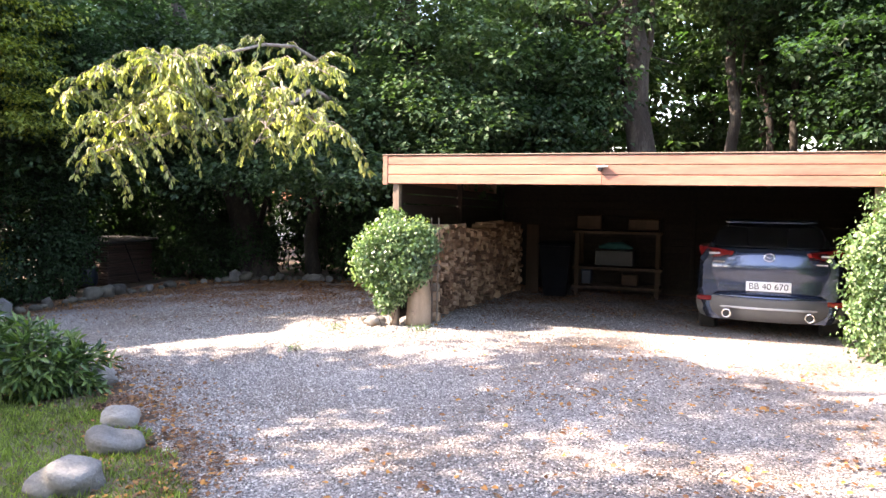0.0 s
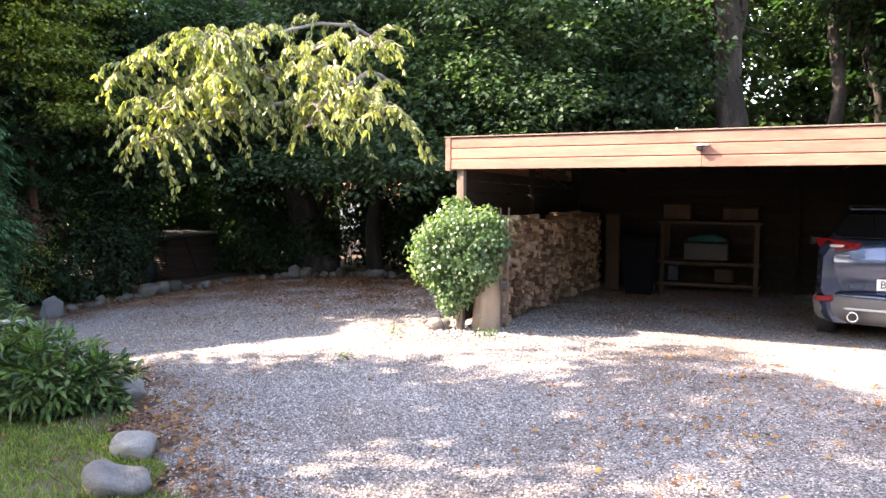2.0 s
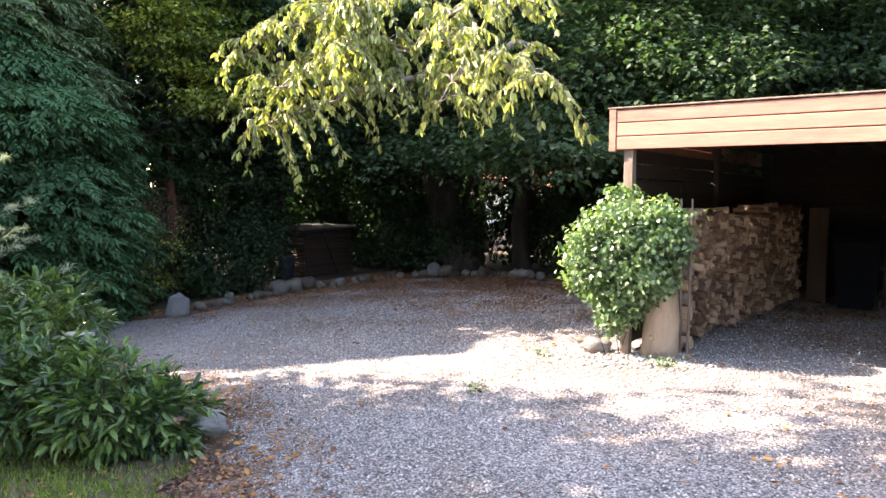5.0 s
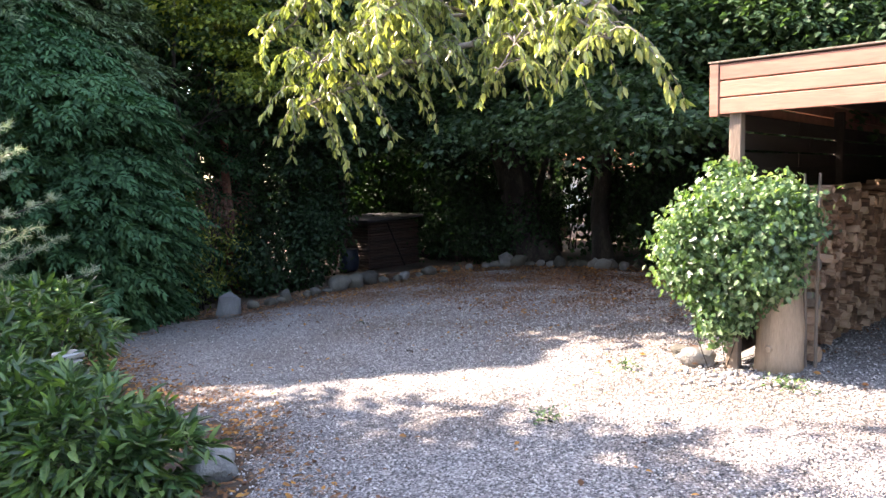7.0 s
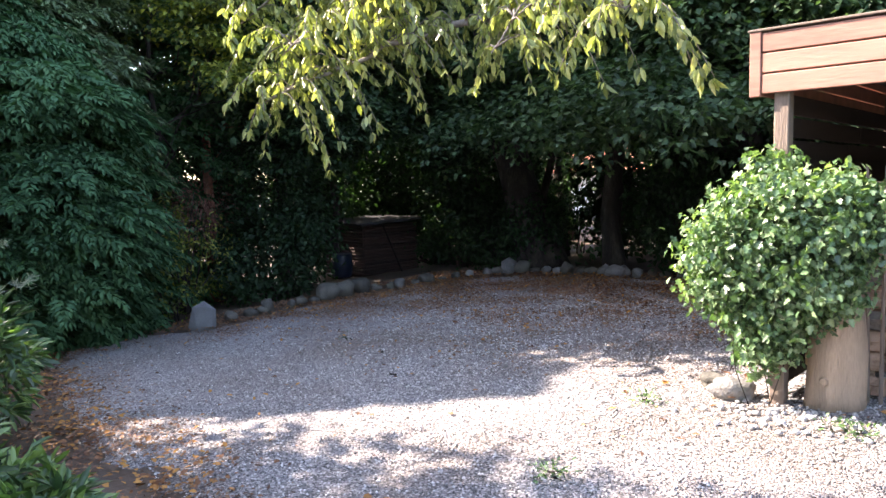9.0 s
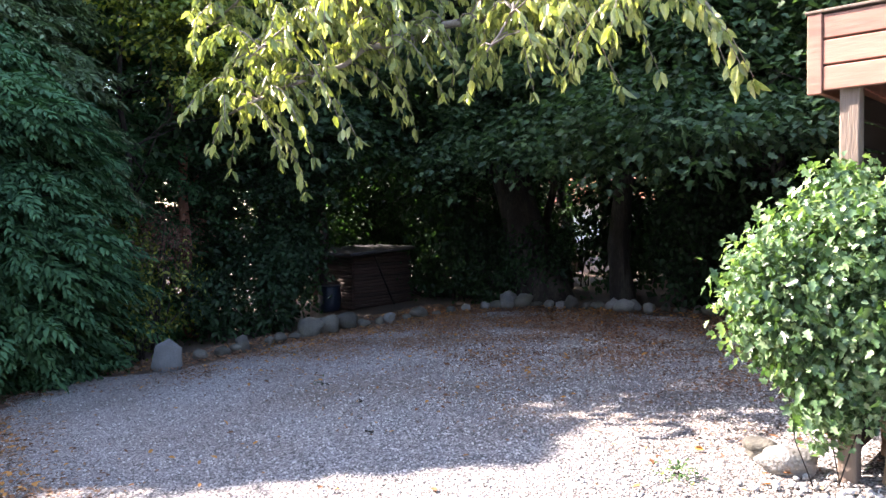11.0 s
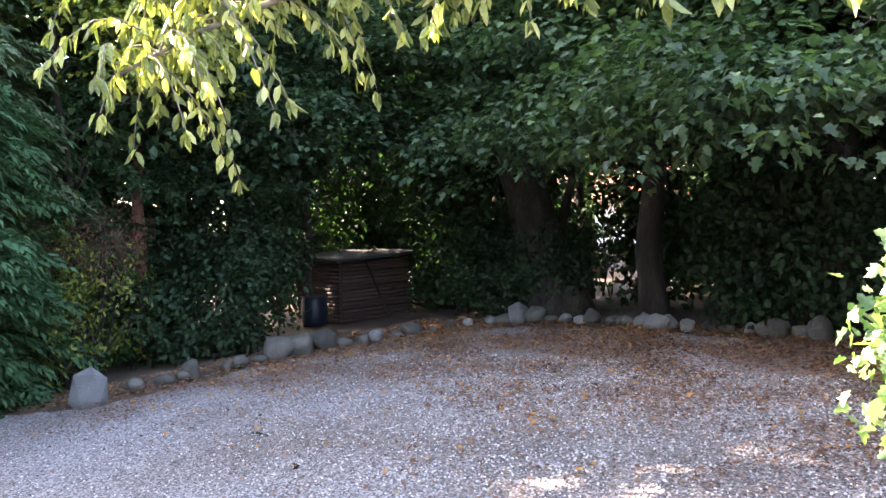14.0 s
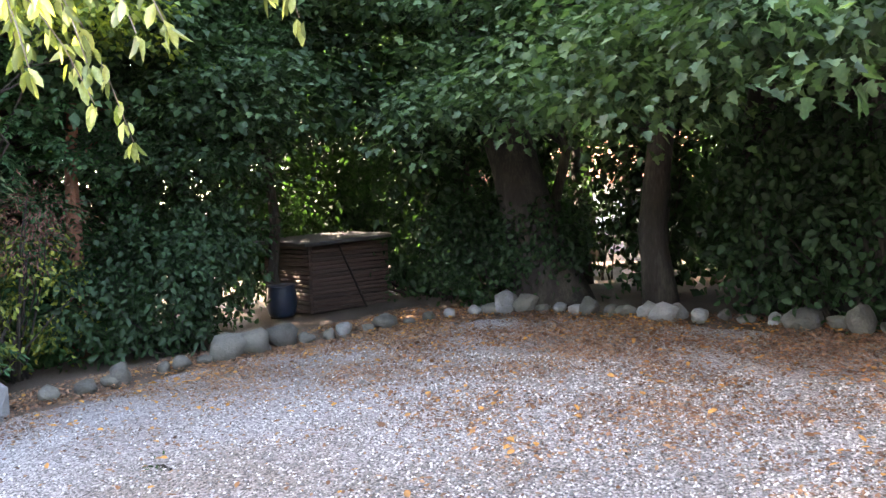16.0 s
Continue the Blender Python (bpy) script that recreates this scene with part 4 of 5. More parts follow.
    base, along = np.array(base), np.array(along)
    n = len(base)
    ln = 0.115 * rng.uniform(0.55, 1.2, n)
    face = rng.normal(size=(n, 3)) * np.array([1, 1, 0.4]) + np.array([-0.3, -0.2, 0.6])
    v, f = leaf_arrays(base, along, face, ln, ln * 0.42, fold=0.22, droop=0.12, fine=True)
    np_mesh("leaves", v, f, CHERRY, t)


cherry()


# ---- conifers ----
def conifer(at, h, rad, boughs, label, seed, mat=CONIFER, low=0.0, blunt=2.3, frond=0.3):
    """A cypress: tiers of boughs, each ending in a flat drooping fan of feathery sprays."""
    x, y = at
    z = gzf(x, y)
    t = thing("conifer_tree", label, "tree", "conifers", at=(x, y, z))
    part("trunk", Geo().tube(bend((0, 0, -0.1), (0.1, 0, h * 0.95), 0, 0.05, 6, seed), [0.14, 0.12, 0.1, 0.08, 0.06, 0.04, 0.02], 8), BARK, t, smooth=True)
    a = np.arange(boughs) * 2.39996 + rng.normal(size=boughs) * 0.25
    zz = low + (h - low) * ((np.arange(boughs) + 0.5) / boughs) ** 1.1 + rng.normal(size=boughs) * 0.08
    bump = np.array([noise.noise(Vector((math.cos(p) * 2.0, math.sin(p) * 2.0, q * 0.8 + seed))) for p, q in zip(a, zz)])
    reach = rad * np.clip((1 - zz / h) * blunt, 0.05, 1) ** 0.7 * (0.86 + 0.3 * bump + 0.1 * rng.normal(size=boughs))
    out = np.stack([np.cos(a), np.sin(a), np.zeros(boughs)], 1)
    tan = np.stack([-np.sin(a), np.cos(a), np.zeros(boughs)], 1)
    g = Geo()
    for i in range(0, boughs, 3):
        o = Vector(out[i]) * float(reach[i])
        g.tube([(0, 0, zz[i] - 0.15), o * 0.5 + Vector((0, 0, zz[i] + 0.02)), o * 0.9 + Vector((0, 0, zz[i]))], [0.022, 0.014, 0.006], 5)
    tagged(part("limb", g, BARK, t, smooth=True), kind="stuff")
    # sprays: fanned along the outer part of each bough
    m = 22
    u = rng.random((boughs, m)) ** 0.7
    side = rng.uniform(-1, 1, (boughs, m))
    fan = 0.16 + 0.34 * u
    tilt = rng.normal(size=(boughs, 1)) * 0.16
    back = (1 - u) * np.minimum(0.95, reach[:, None] * 0.7)
    p = out[:, None] * (reach[:, None] - back)[..., None] + tan[:, None] * (side * fan)[..., None]
    p[..., 2] += zz[:, None] - 0.22 * u ** 2 - 0.22 * np.abs(side) ** 2 * fan + tilt * side * fan + rng.normal(size=(boughs, m)) * 0.035
    ax = unit(out[:, None] * 1.0 + tan[:, None] * (side * 0.75)[..., None] + np.array([0, 0, -1.0]) * (0.02 + 0.28 * u)[..., None] + rng.normal(size=(boughs, m, 3)) * 0.16)
    p, ax = p.reshape(-1, 3), ax.reshape(-1, 3)
    n = len(p)
    k = 12
    up = np.array([0, 0, 1.0]) + rng.normal(size=(n, 3)) * 0.25
    tg = unit(np.cross(ax, up))
    fl = np.repeat(frond * rng.uniform(0.7, 1.25, n), k)[:, None]
    w = np.tile(np.repeat(np.linspace(0.0, 1.0, k // 2), 2), n)[:, None]
    sd = np.tile(np.array([-1.0, 1.0]), n * k // 2)[:, None]
    base = np.repeat(p, k, 0) + np.repeat(ax, k, 0) * (w * fl) - np.array([0, 0, 1.0]) * (0.25 * fl * w ** 2)
    along = unit(np.repeat(ax, k, 0) * 0.6 + np.repeat(tg, k, 0) * sd * (1.0 - 0.75 * w) - np.array([0, 0, 0.25]) * w + rng.normal(size=(n * k, 3)) * 0.1)
    ln = (fl * (0.5 - 0.18 * w))[:, 0] * rng.uniform(0.8, 1.2, n * k)
    v, f = leaf_arrays(base, along, np.repeat(up, k, 0) + rng.normal(size=(n * k, 3)) * 0.2, ln, ln * 0.36, fold=0.1, droop=0.2)
    np_mesh("sprays", v, f, mat, t)
    return t


conifer((-9.25, -1.75), 4.8, 2.05, 900, "broad dark green cypress with drooping sprays", 1, blunt=3.2)
conifer((-10.4, -1.35), 8.0, 2.1, 1000, "tall green cypress with sunlight put into its pale sprays", 4, CONIFER_LIT)
conifer((-10.6, -3.35), 8.4, 1.8, 620, "tall dark green cypress beside another", 2)
conifer((-11.0, 1.4), 6.8, 1.5, 340, "tall dark cypress at the wood's edge", 3)
tree("hazel_tree", "yellow-green hazel lit by the sun beside the cypress", (-9.9, 0.9), (-9.4, 0.7, 5.4), 0.07,
     [(-8.3, 0.9, 4.2, 0.9, 0.8, 0.8), (-9.0, 1.5, 5.4, 1.4, 1.2, 1.0), (-8.1, 1.5, 3.3, 0.8, 0.8, 0.6), (-8.9, 0.7, 5.6, 1.1, 0.9, 0.7)], 800, 14, 0.085, LIME, spread=0.17, seed=131, group="garden trees")


def pine(at, h, seed):
    x, y = at
    z = gzf(x, y)
    t = thing("pine_tree", "small pine with pale sunlit needle tips", "tree", at=(x, y, z))
    part("trunk", Geo().tube(bend((0, 0, -0.1), (0, 0, h), 0, 0.03, 5, seed), [0.06, 0.055, 0.045, 0.035, 0.025, 0.012], 8), BARK, t, smooth=True)
    g = Geo()
    r = random.Random(seed)
    tips = []
    for k in range(26):
        zz = 0.5 + (h - 0.6) * k / 26
        a = k * 2.4
        ln = (h - zz) * 0.42 + 0.25
        e = Vector((math.cos(a) * ln, math.sin(a) * ln, zz + ln * 0.25))
        b = bend((0, 0, zz), e, 0.05, 0.03, 5, k)
        g.tube(b, [0.014, 0.012, 0.01, 0.008, 0.006, 0.004], 5)
        for i in range(2, 6):
            tips.append((b[i], (b[i] - b[i - 1]).normalized()))
            for q in (-1, 1):
                s = b[i] + Vector((-math.sin(a) * q, math.cos(a) * q, 0.2)) * 0.13
                tips.append((s, (s - b[i]).normalized()))
    part("branches", g, BARK, t, smooth=True)
    c = np.array([tuple(p) for p, d in tips]); w = np.array([tuple(d) for p, d in tips])
    k = 60
    base = np.repeat(c, k, 0) + np.repeat(w, k, 0) * (rng.random((len(c) * k, 1)) * 0.16 - 0.08)
    along = np.repeat(w, k, 0) * 0.8 + rng.normal(size=(len(base), 3)) * 0.75
    ln = rng.uniform(0.05, 0.085, len(base))
    v, f = leaf_arrays(base, along, rng.normal(size=(len(base), 3)), ln, ln * 0.06, fold=0.0, droop=0.0)
    np_mesh("needles", v, f, PINE, t)


pine((-6.0, -3.65), 3.2, 4)


# ---- shrubs ----
def shrub(name, label, at, lobes, clusters, per, leaf, aspect, mat, spread=0.07, droop=-0.2, fine=True, group="", upness=1.0, inner=0.6, stems=9, stem=0.016, face_out=0.0):
    x, y = at
    z = gzf(x, y)
    t = thing(name, label, "shrub", group, at=(x, y, z))
    o = np.array([x, y, z])
    lb = [(a - x, b - y, c - z, d, e, f) for a, b, c, d, e, f in lobes]
    g = Geo()
    r = random.Random(int(abs(x * 100)))
    for k in range(stems):
        l = lb[k % len(lb)]
        e = (l[0] + r.uniform(-0.6, 0.6) * l[3], l[1] + r.uniform(-0.6, 0.6) * l[4], l[2] + r.uniform(-0.2, 0.6) * l[5])
        g.tube(bend((r.uniform(-0.12, 0.12), r.uniform(-0.12, 0.12), -0.05), e, 0, 0.06, 4, k), [stem, stem * 0.8, stem * 0.65, stem * 0.5, stem * 0.25], 5)
    if g.v:
        tagged(part("stem", g, BARK, t, smooth=True), kind="stuff")
    c, w = lobe_points(lb, clusters, inner)
    keep = c[:, 2] > 0.03
    foliage("leaves", c[keep], per, spread, leaf, aspect, mat, t, outward=w[keep] * 0.9, droop_dir=droop, flat=0.7, fine=fine, upness=upness, face_out=face_out)
    return t


shrub("laurel_bush", "low glossy green laurel bush at the lawn's edge", (-2.1, -4.05),
      [(-2.05, -4.1, 0.02, 0.55, 0.5, 0.42), (-1.75, -3.85, -0.05, 0.4, 0.38, 0.32), (-2.6, -4.25, 0.05, 0.6, 0.55, 0.45), (-3.2, -4.5, 0.05, 0.6, 0.55, 0.45)], 720, 10, 0.105, 0.33, LAUREL, spread=0.03, droop=-0.12, upness=1.0)
shrub("laurel_bush", "taller loose laurel bush behind the low one", (-4.0, -3.6),
      [(-4.0, -3.55, 0.2, 0.75, 0.6, 0.6), (-4.7, -3.3, 0.1, 0.7, 0.55, 0.5), (-3.7, -4.3, 0.25, 0.7, 0.6, 0.6), (-4.9, -4.3, 0.35, 0.8, 0.7, 0.75)], 720, 10, 0.11, 0.33, LAUREL, spread=0.03, droop=-0.12, upness=1.0)
shrub("ivy_bush", "round bushy ivy grown round the carport post in the sun", (-0.03, -0.14),
      [(0.03, -0.13, 1.0, 0.48, 0.3, 0.42), (-0.24, -0.14, 0.84, 0.31, 0.26, 0.34), (0.3, -0.12, 1.08, 0.3, 0.25, 0.26), (0.0, -0.15, 0.62, 0.26, 0.2, 0.28), (0.25, -0.14, 0.75, 0.25, 0.2, 0.25), (-0.03, -0.12, 0.42, 0.17, 0.15, 0.24), (-0.02, -0.1, 1.36, 0.14, 0.1, 0.16), (0.36, -0.1, 1.26, 0.16, 0.14, 0.14)], 3300, 8, 0.046, 0.95, IVY, spread=0.065, fine="maple", droop=-0.7, face_out=0.9, stems=3, stem=0.004)
shrub("ivy_bush", "tall sunlit ivy grown over the far carport post", (5.75, -0.15),
      [(5.8, -0.2, 0.45, 0.42, 0.36, 0.5), (5.85, -0.2, 1.05, 0.5, 0.4, 0.5), (6.1, -0.2, 1.55, 0.5, 0.4, 0.45), (6.5, -0.2, 1.2, 0.5, 0.4, 1.2), (6.2, -0.2, 2.05, 0.35, 0.35, 0.35)], 3600, 8, 0.045, 0.95, IVY, spread=0.065, fine="maple", droop=-0.7, face_out=0.9, stems=3, stem=0.004)
tree("hazel_tree", "light green leafy branch reaching over the carport", (7.6, -0.9), (6.9, -0.9, 4.2), 0.07,
     [(6.45, -0.6, 2.95, 0.55, 0.45, 0.6), (7.0, -0.9, 3.6, 0.8, 0.7, 0.7)], 200, 14, 0.085, IVY, spread=0.14, seed=31, group="garden trees")
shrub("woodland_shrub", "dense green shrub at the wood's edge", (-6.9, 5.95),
      [(-6.9, 5.9, 0.35, 0.9, 0.55, 0.7), (-6.2, 6.1, 0.4, 0.6, 0.5, 0.7), (-7.5, 6.0, 0.5, 0.6, 0.5, 0.8)], 560, 12, 0.085, 0.65, LEAF_DEEP_SHADE, spread=0.12, group="woodland shrubs", face_out=0.8, droop=-0.5)
shrub("woodland_shrub", "spreading shrub at the wood's edge, shade put into its dark leaves", (-2.7, 5.6),
      [(-3.3, 5.6, 0.7, 0.6, 0.4, 0.8), (-2.2, 5.5, 0.7, 0.9, 0.5, 0.9), (-1.2, 5.5, 0.6, 0.8, 0.5, 0.8), (-2.8, 5.6, 1.4, 0.9, 0.5, 0.7)], 620, 12, 0.09, 0.75, LEAF_DEEP_SHADE, spread=0.15, group="woodland shrubs", face_out=0.8, droop=-0.5)
# the lighter hazel leaf puts sunlight into this shrub's colour
shrub("woodland_shrub", "weedy shrub beside the slate slab with sunlight in its leaf colour", (-8.6, 0.3),
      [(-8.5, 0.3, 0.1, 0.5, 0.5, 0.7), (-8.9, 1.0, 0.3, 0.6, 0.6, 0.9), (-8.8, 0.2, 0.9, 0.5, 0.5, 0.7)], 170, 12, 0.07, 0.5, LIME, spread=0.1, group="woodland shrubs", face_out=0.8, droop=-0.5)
shrub("woodland_shrub", "low shrub behind the edging stones, shade put into its dark leaves", (-8.7, 2.3),
      [(-8.6, 2.4, 0.1, 0.7, 0.6, 0.7), (-8.8, 1.6, 0.0, 0.5, 0.5, 0.5), (-8.7, 2.9, 0.7, 0.6, 0.5, 1.0)], 380, 12, 0.1, 0.55, LEAF_DEEP_SHADE, spread=0.12, group="woodland shrubs", face_out=0.8, droop=-0.5)
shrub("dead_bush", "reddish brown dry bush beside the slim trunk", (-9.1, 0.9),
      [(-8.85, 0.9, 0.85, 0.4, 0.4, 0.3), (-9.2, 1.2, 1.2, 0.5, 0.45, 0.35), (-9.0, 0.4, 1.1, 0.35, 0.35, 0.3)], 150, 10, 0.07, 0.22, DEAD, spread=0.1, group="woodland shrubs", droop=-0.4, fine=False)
shrub("woodland_shrub", "low shrub behind the small shed, shade put into its dark leaves", (-9.6, 7.0),
      [(-9.0, 6.6, 0.2, 0.6, 0.5, 0.6), (-10.0, 7.1, 0.5, 0.9, 0.5, 0.9), (-11.2, 6.3, 0.5, 0.6, 0.8, 1.0), (-11.2, 5.2, 0.5, 0.5, 0.8, 1.1)], 620, 12, 0.09, 0.6, LEAF_DEEP_SHADE, spread=0.13, group="woodland shrubs", face_out=0.8, droop=-0.5)
rr = random.Random(5)
for k in range(12):
    x = -11.5 + 1.35 * k
    y = 8.6 + rr.uniform(-0.6, 1.6)
    # west of x = -8 all take the leaf with shade in its colour
    shrub("woodland_shrub", "thin green undergrowth deeper in the wood", (x, y), [(x, y, 0.45 + 0.3 * rr.random(), 0.8, 0.5, 0.8)], 120, 12, 0.13, 0.65, LEAF if k % 2 and x > -8 else LEAF_DEEP_SHADE, spread=0.16, fine=False, group="woodland shrubs", stems=5, face_out=0.8, droop=-0.5)


rr = random.Random(15)
for k in range(15):   # thicket behind the edging, thinner in front of the distant house
    x = -14.2 + 1.0 * k + rr.uniform(-0.3, 0.3)
    y = 9.8 + rr.uniform(-1.0, 1.6) - 0.06 * max(0, x + 8)
    # west of x = -9 only the leaf with shade in its colour
    shrub("tall_shrub", "tall leafy shrub filling the wood's edge", (x, y), [(x, y, 1.0, 0.95, 0.7, 1.2), (x + 0.2, y, 2.6, 1.0, 0.8, 1.2)], 40 if -8.6 < x < -6.2 else 100 if x < -9.4 else 150, 14, 0.16, 0.65,
          LEAF if k % 2 and x > -9 else LEAF_DEEP_SHADE, spread=0.22, fine=False, group="thicket", stems=5, inner=0.3, face_out=0.8, droop=-0.5)
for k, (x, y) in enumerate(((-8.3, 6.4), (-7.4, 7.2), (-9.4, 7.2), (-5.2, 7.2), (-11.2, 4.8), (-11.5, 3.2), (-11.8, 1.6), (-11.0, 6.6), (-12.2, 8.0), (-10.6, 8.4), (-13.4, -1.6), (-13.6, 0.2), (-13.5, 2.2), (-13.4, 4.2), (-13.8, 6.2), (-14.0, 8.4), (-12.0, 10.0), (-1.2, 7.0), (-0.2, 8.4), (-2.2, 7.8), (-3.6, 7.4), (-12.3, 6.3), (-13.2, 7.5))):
    shrub("tall_shrub", "tall shrub at the wood's edge, shade put into its dark leaves", (x, y), [(x, y, 0.9, 0.9, 0.8, 1.2), (x, y, 2.5, 1.0, 0.9, 1.2)], 225 if x < -8 and y > 6 else 230, 14, 0.14, 0.65,
          LEAF_DEEP_SHADE, spread=0.2, fine=False, group="thicket", stems=5, inner=0.3, face_out=0.8, droop=-0.5)
rr = random.Random(16)
for k in range(16):   # far belt of trees round the wood
    x = -34 + 4.0 * k
    y = 21 + rr.uniform(0, 5) if not -23 < x < -11 else 42
    tree("woodland_tree", "leafy tree at the far side of the wood", (x, y), (x, y, 10), 0.18,
         [(x, y, 2.4, 2.6, 2.0, 2.2), (x, y, 5.6, 2.8, 2.2, 2.4), (x, y, 9.0, 2.6, 2.2, 2.2)], 330, 14, 0.34, LEAF if k % 2 else LEAF_DEEP_SHADE, seed=140 + k, spread=0.5, limbs=4)


# ---- stones ----
def stone_mesh(seed, rx, ry, rz, cuts=2):
    bm = bmesh.new()
    bmesh.ops.create_icosphere(bm, subdivisions=cuts, radius=1)
    off = Vector((seed * 3.1, seed * 1.7, seed * 0.9))
    for v in bm.verts:
        d = v.co.normalized()
        k = 1 + 0.5 * noise.noise(d * 1.1 + off) + 0.14 * noise.noise(d * 3.1 + off)
        v.co = Vector((d.x * rx * k, d.y * ry * k, d.z * rz * k))
    g = Geo()
    bm.verts.index_update()
    g.add([v.co.copy() for v in bm.verts], [[v.index for v in f.verts] for f in bm.faces])
    bm.free()
    return g


def stone(name, label, x, y, rx, ry, rz, seed, mat=STONE, group="", rzdeg=0, sink=0.3, cuts=2, category="stone"):
    ob = part(name, stone_mesh(seed, rx, ry, rz, cuts), mat, smooth=True)
    ob.matrix_world = pose(x, y, gzf(x, y) + rz * (1 - sink), 0, 0, rzdeg)
    return tagged(ob, label, category, group)


stone("boulder", "pale grey rounded boulder in the grass", 0.26, -5.8, 0.2, 0.16, 0.125, 1, group="boulders on the lawn", rzdeg=20, cuts=3)
stone("boulder", "smooth grey oval boulder in the grass", 0.0, -5.15, 0.19, 0.13, 0.11, 2, group="boulders on the lawn", rzdeg=10, cuts=3)
stone("boulder", "low grey boulder at the gravel's edge", -0.42, -4.6, 0.16, 0.13, 0.1, 3, group="boulders on the lawn", rzdeg=-15, cuts=3)
stone("boulder", "pale flat boulder half under the laurel", -1.75, -3.45, 0.16, 0.14, 0.1, 4, group="boulders on the lawn", cuts=3)
stone("boulder", "pale round stone at the post's foot", -0.3, -0.02, 0.15, 0.11, 0.085, 5, cuts=3, rzdeg=10)
stone("boulder", "brown stone at the post's foot", -0.48, 0.16, 0.1, 0.09, 0.07, 6, STONE_DARK, cuts=3)
slab = part("slate_slab", stone_mesh(11.3, 0.2, 0.07, 0.29, 1), SLATE)
slab.matrix_world = pose(-7.3, 0.12, gzf(-7.3, 0.12) + 0.14, -8, 4, 50)
tagged(slab, "upright grey slate slab standing at the gravel's edge", "stone slab")
line = [(-7.45, 0.5), (-7.5, 1.2), (-7.52, 2.0), (-7.5, 2.9), (-7.3, 3.6), (-7.1, 4.4), (-6.8, 5.2), (-6.0, 5.6), (-5.0, 5.6), (-4.1, 5.4), (-3.2, 5.3), (-2.2, 5.05), (-1.2, 5.1), (-0.4, 5.4)]
rr = random.Random(9)
for (x0, y0), (x1, y1) in zip(line, line[1:]):
    d = math.hypot(x1 - x0, y1 - y0)
    n = max(2, round(d / 0.25))
    for k in range(n):
        u = (k + 0.5 + rr.uniform(-0.2, 0.2)) / n
        s = rr.choice((0.09, 0.11, 0.12, 0.14, 0.18)) * rr.uniform(0.8, 1.15)
        stone("edging_stone", "mossy grey fieldstone edging the gravel", x0 + (x1 - x0) * u + rr.uniform(-0.06, 0.06), y0 + (y1 - y0) * u + rr.uniform(-0.06, 0.06),
              s, s * rr.uniform(0.7, 1), s * rr.uniform(0.5, 1.0), rr.random() * 50, STONE_DARK if rr.random() < 0.8 else STONE, "edging stones", rr.uniform(0, 180))


# ---- small shed, barrel, bollard ----
def shed():
    t = thing("garden_shed", "small dark shed of rough horizontal slats with flat roof", "shed", at=(-9.45, 4.8, -0.43))
    k = 0
    z = 0.02
    while z < 0.98:
        h = 0.055
        part("slat", Geo().tube([(-1.15, 0.0 + 0.01 * rr.random(), z + 0.03), (0.02, 0.0, z + 0.03 + rr.uniform(-0.008, 0.008))], [0.032, 0.03], 7, rough=0.3), SHEDWOOD, t)
        part("slat", Geo().tube([(0.0, 0.03, z + 0.03), (0.0, 1.5, z + 0.03 + rr.uniform(-0.008, 0.008))], [0.032, 0.03], 7, rough=0.3), SHEDWOOD, t)
        z += 0.062
    part("back_wall", Geo().box((-1.15, 1.46, 0), (0, 1.5, 1.0), 0.004), BOARD, t)
    part("side_wall", Geo().box((-1.19, 0.0, 0), (-1.155, 1.5, 1.0), 0.004), BOARD, t)
    part("roof", Geo().box((-1.3, -0.16, 1.02), (0.18, 1.62, 1.07), 0.006, pose(0, 0, 0, 2, 1, 0)), FELT, t, "flat dark felt roof with overhang")
    part("leaning_pole", Geo().tube([(0.12, 0.95, 0.0), (0.05, 0.5, 1.0)], [0.02, 0.016], 7), BOARD, t)


shed()
barrel = thing("water_barrel", "dark blue plastic barrel beside the shed", "barrel", at=(-9.75, 4.5, -0.42))
part("barrel_body", Geo().tube([(0, 0, 0), (0, 0, 0.05), (0, 0, 0.2), (0, 0, 0.4), (0, 0, 0.45)], [0.17, 0.2, 0.22, 0.2, 0.18], 18), BLUE, barrel, smooth=True)
part("rim", Geo().tube([(0, 0, 0.43), (0, 0, 0.455)], [0.205, 0.205], 18), BLUE, barrel)

bx, by = -2.7, -3.84
bol = thing("bollard_light", "short grey louvred garden bollard light with pale cap", "garden light", at=(bx, by, gzf(bx, by)))
part("stem", Geo().box((-0.065, -0.065, -0.05), (0.065, 0.065, 0.63), 0.006), STEEL, bol)
for k in range(4):
    part("louvre", Geo().box((-0.085, -0.085, 0.635 + k * 0.032), (0.085, 0.085, 0.653 + k * 0.032), 0.006), STEEL, bol)
part("core", Geo().box((-0.05, -0.05, 0.63), (0.05, 0.05, 0.77), 0.004), WHITE, bol)
part("cap", Geo().box((-0.1, -0.1, 0.765), (0.1, 0.1, 0.8), 0.008), STEEL, bol)

bol.matrix_world = bol.matrix_world @ Matrix.Diagonal((0.74, 0.74, 0.93, 1))

# ---- house beyond the wood ----
hs = thing("distant_house", "white house with red tiled roof beyond the wood", "house", at=(-21.5, 27.0, -0.6), rz=32)
part("wall", Geo().box((-7, 0, -0.5), (7, 6, 2.5), 0.02), RENDERED, hs)
roof = Geo()
rows, cols = 16, 46
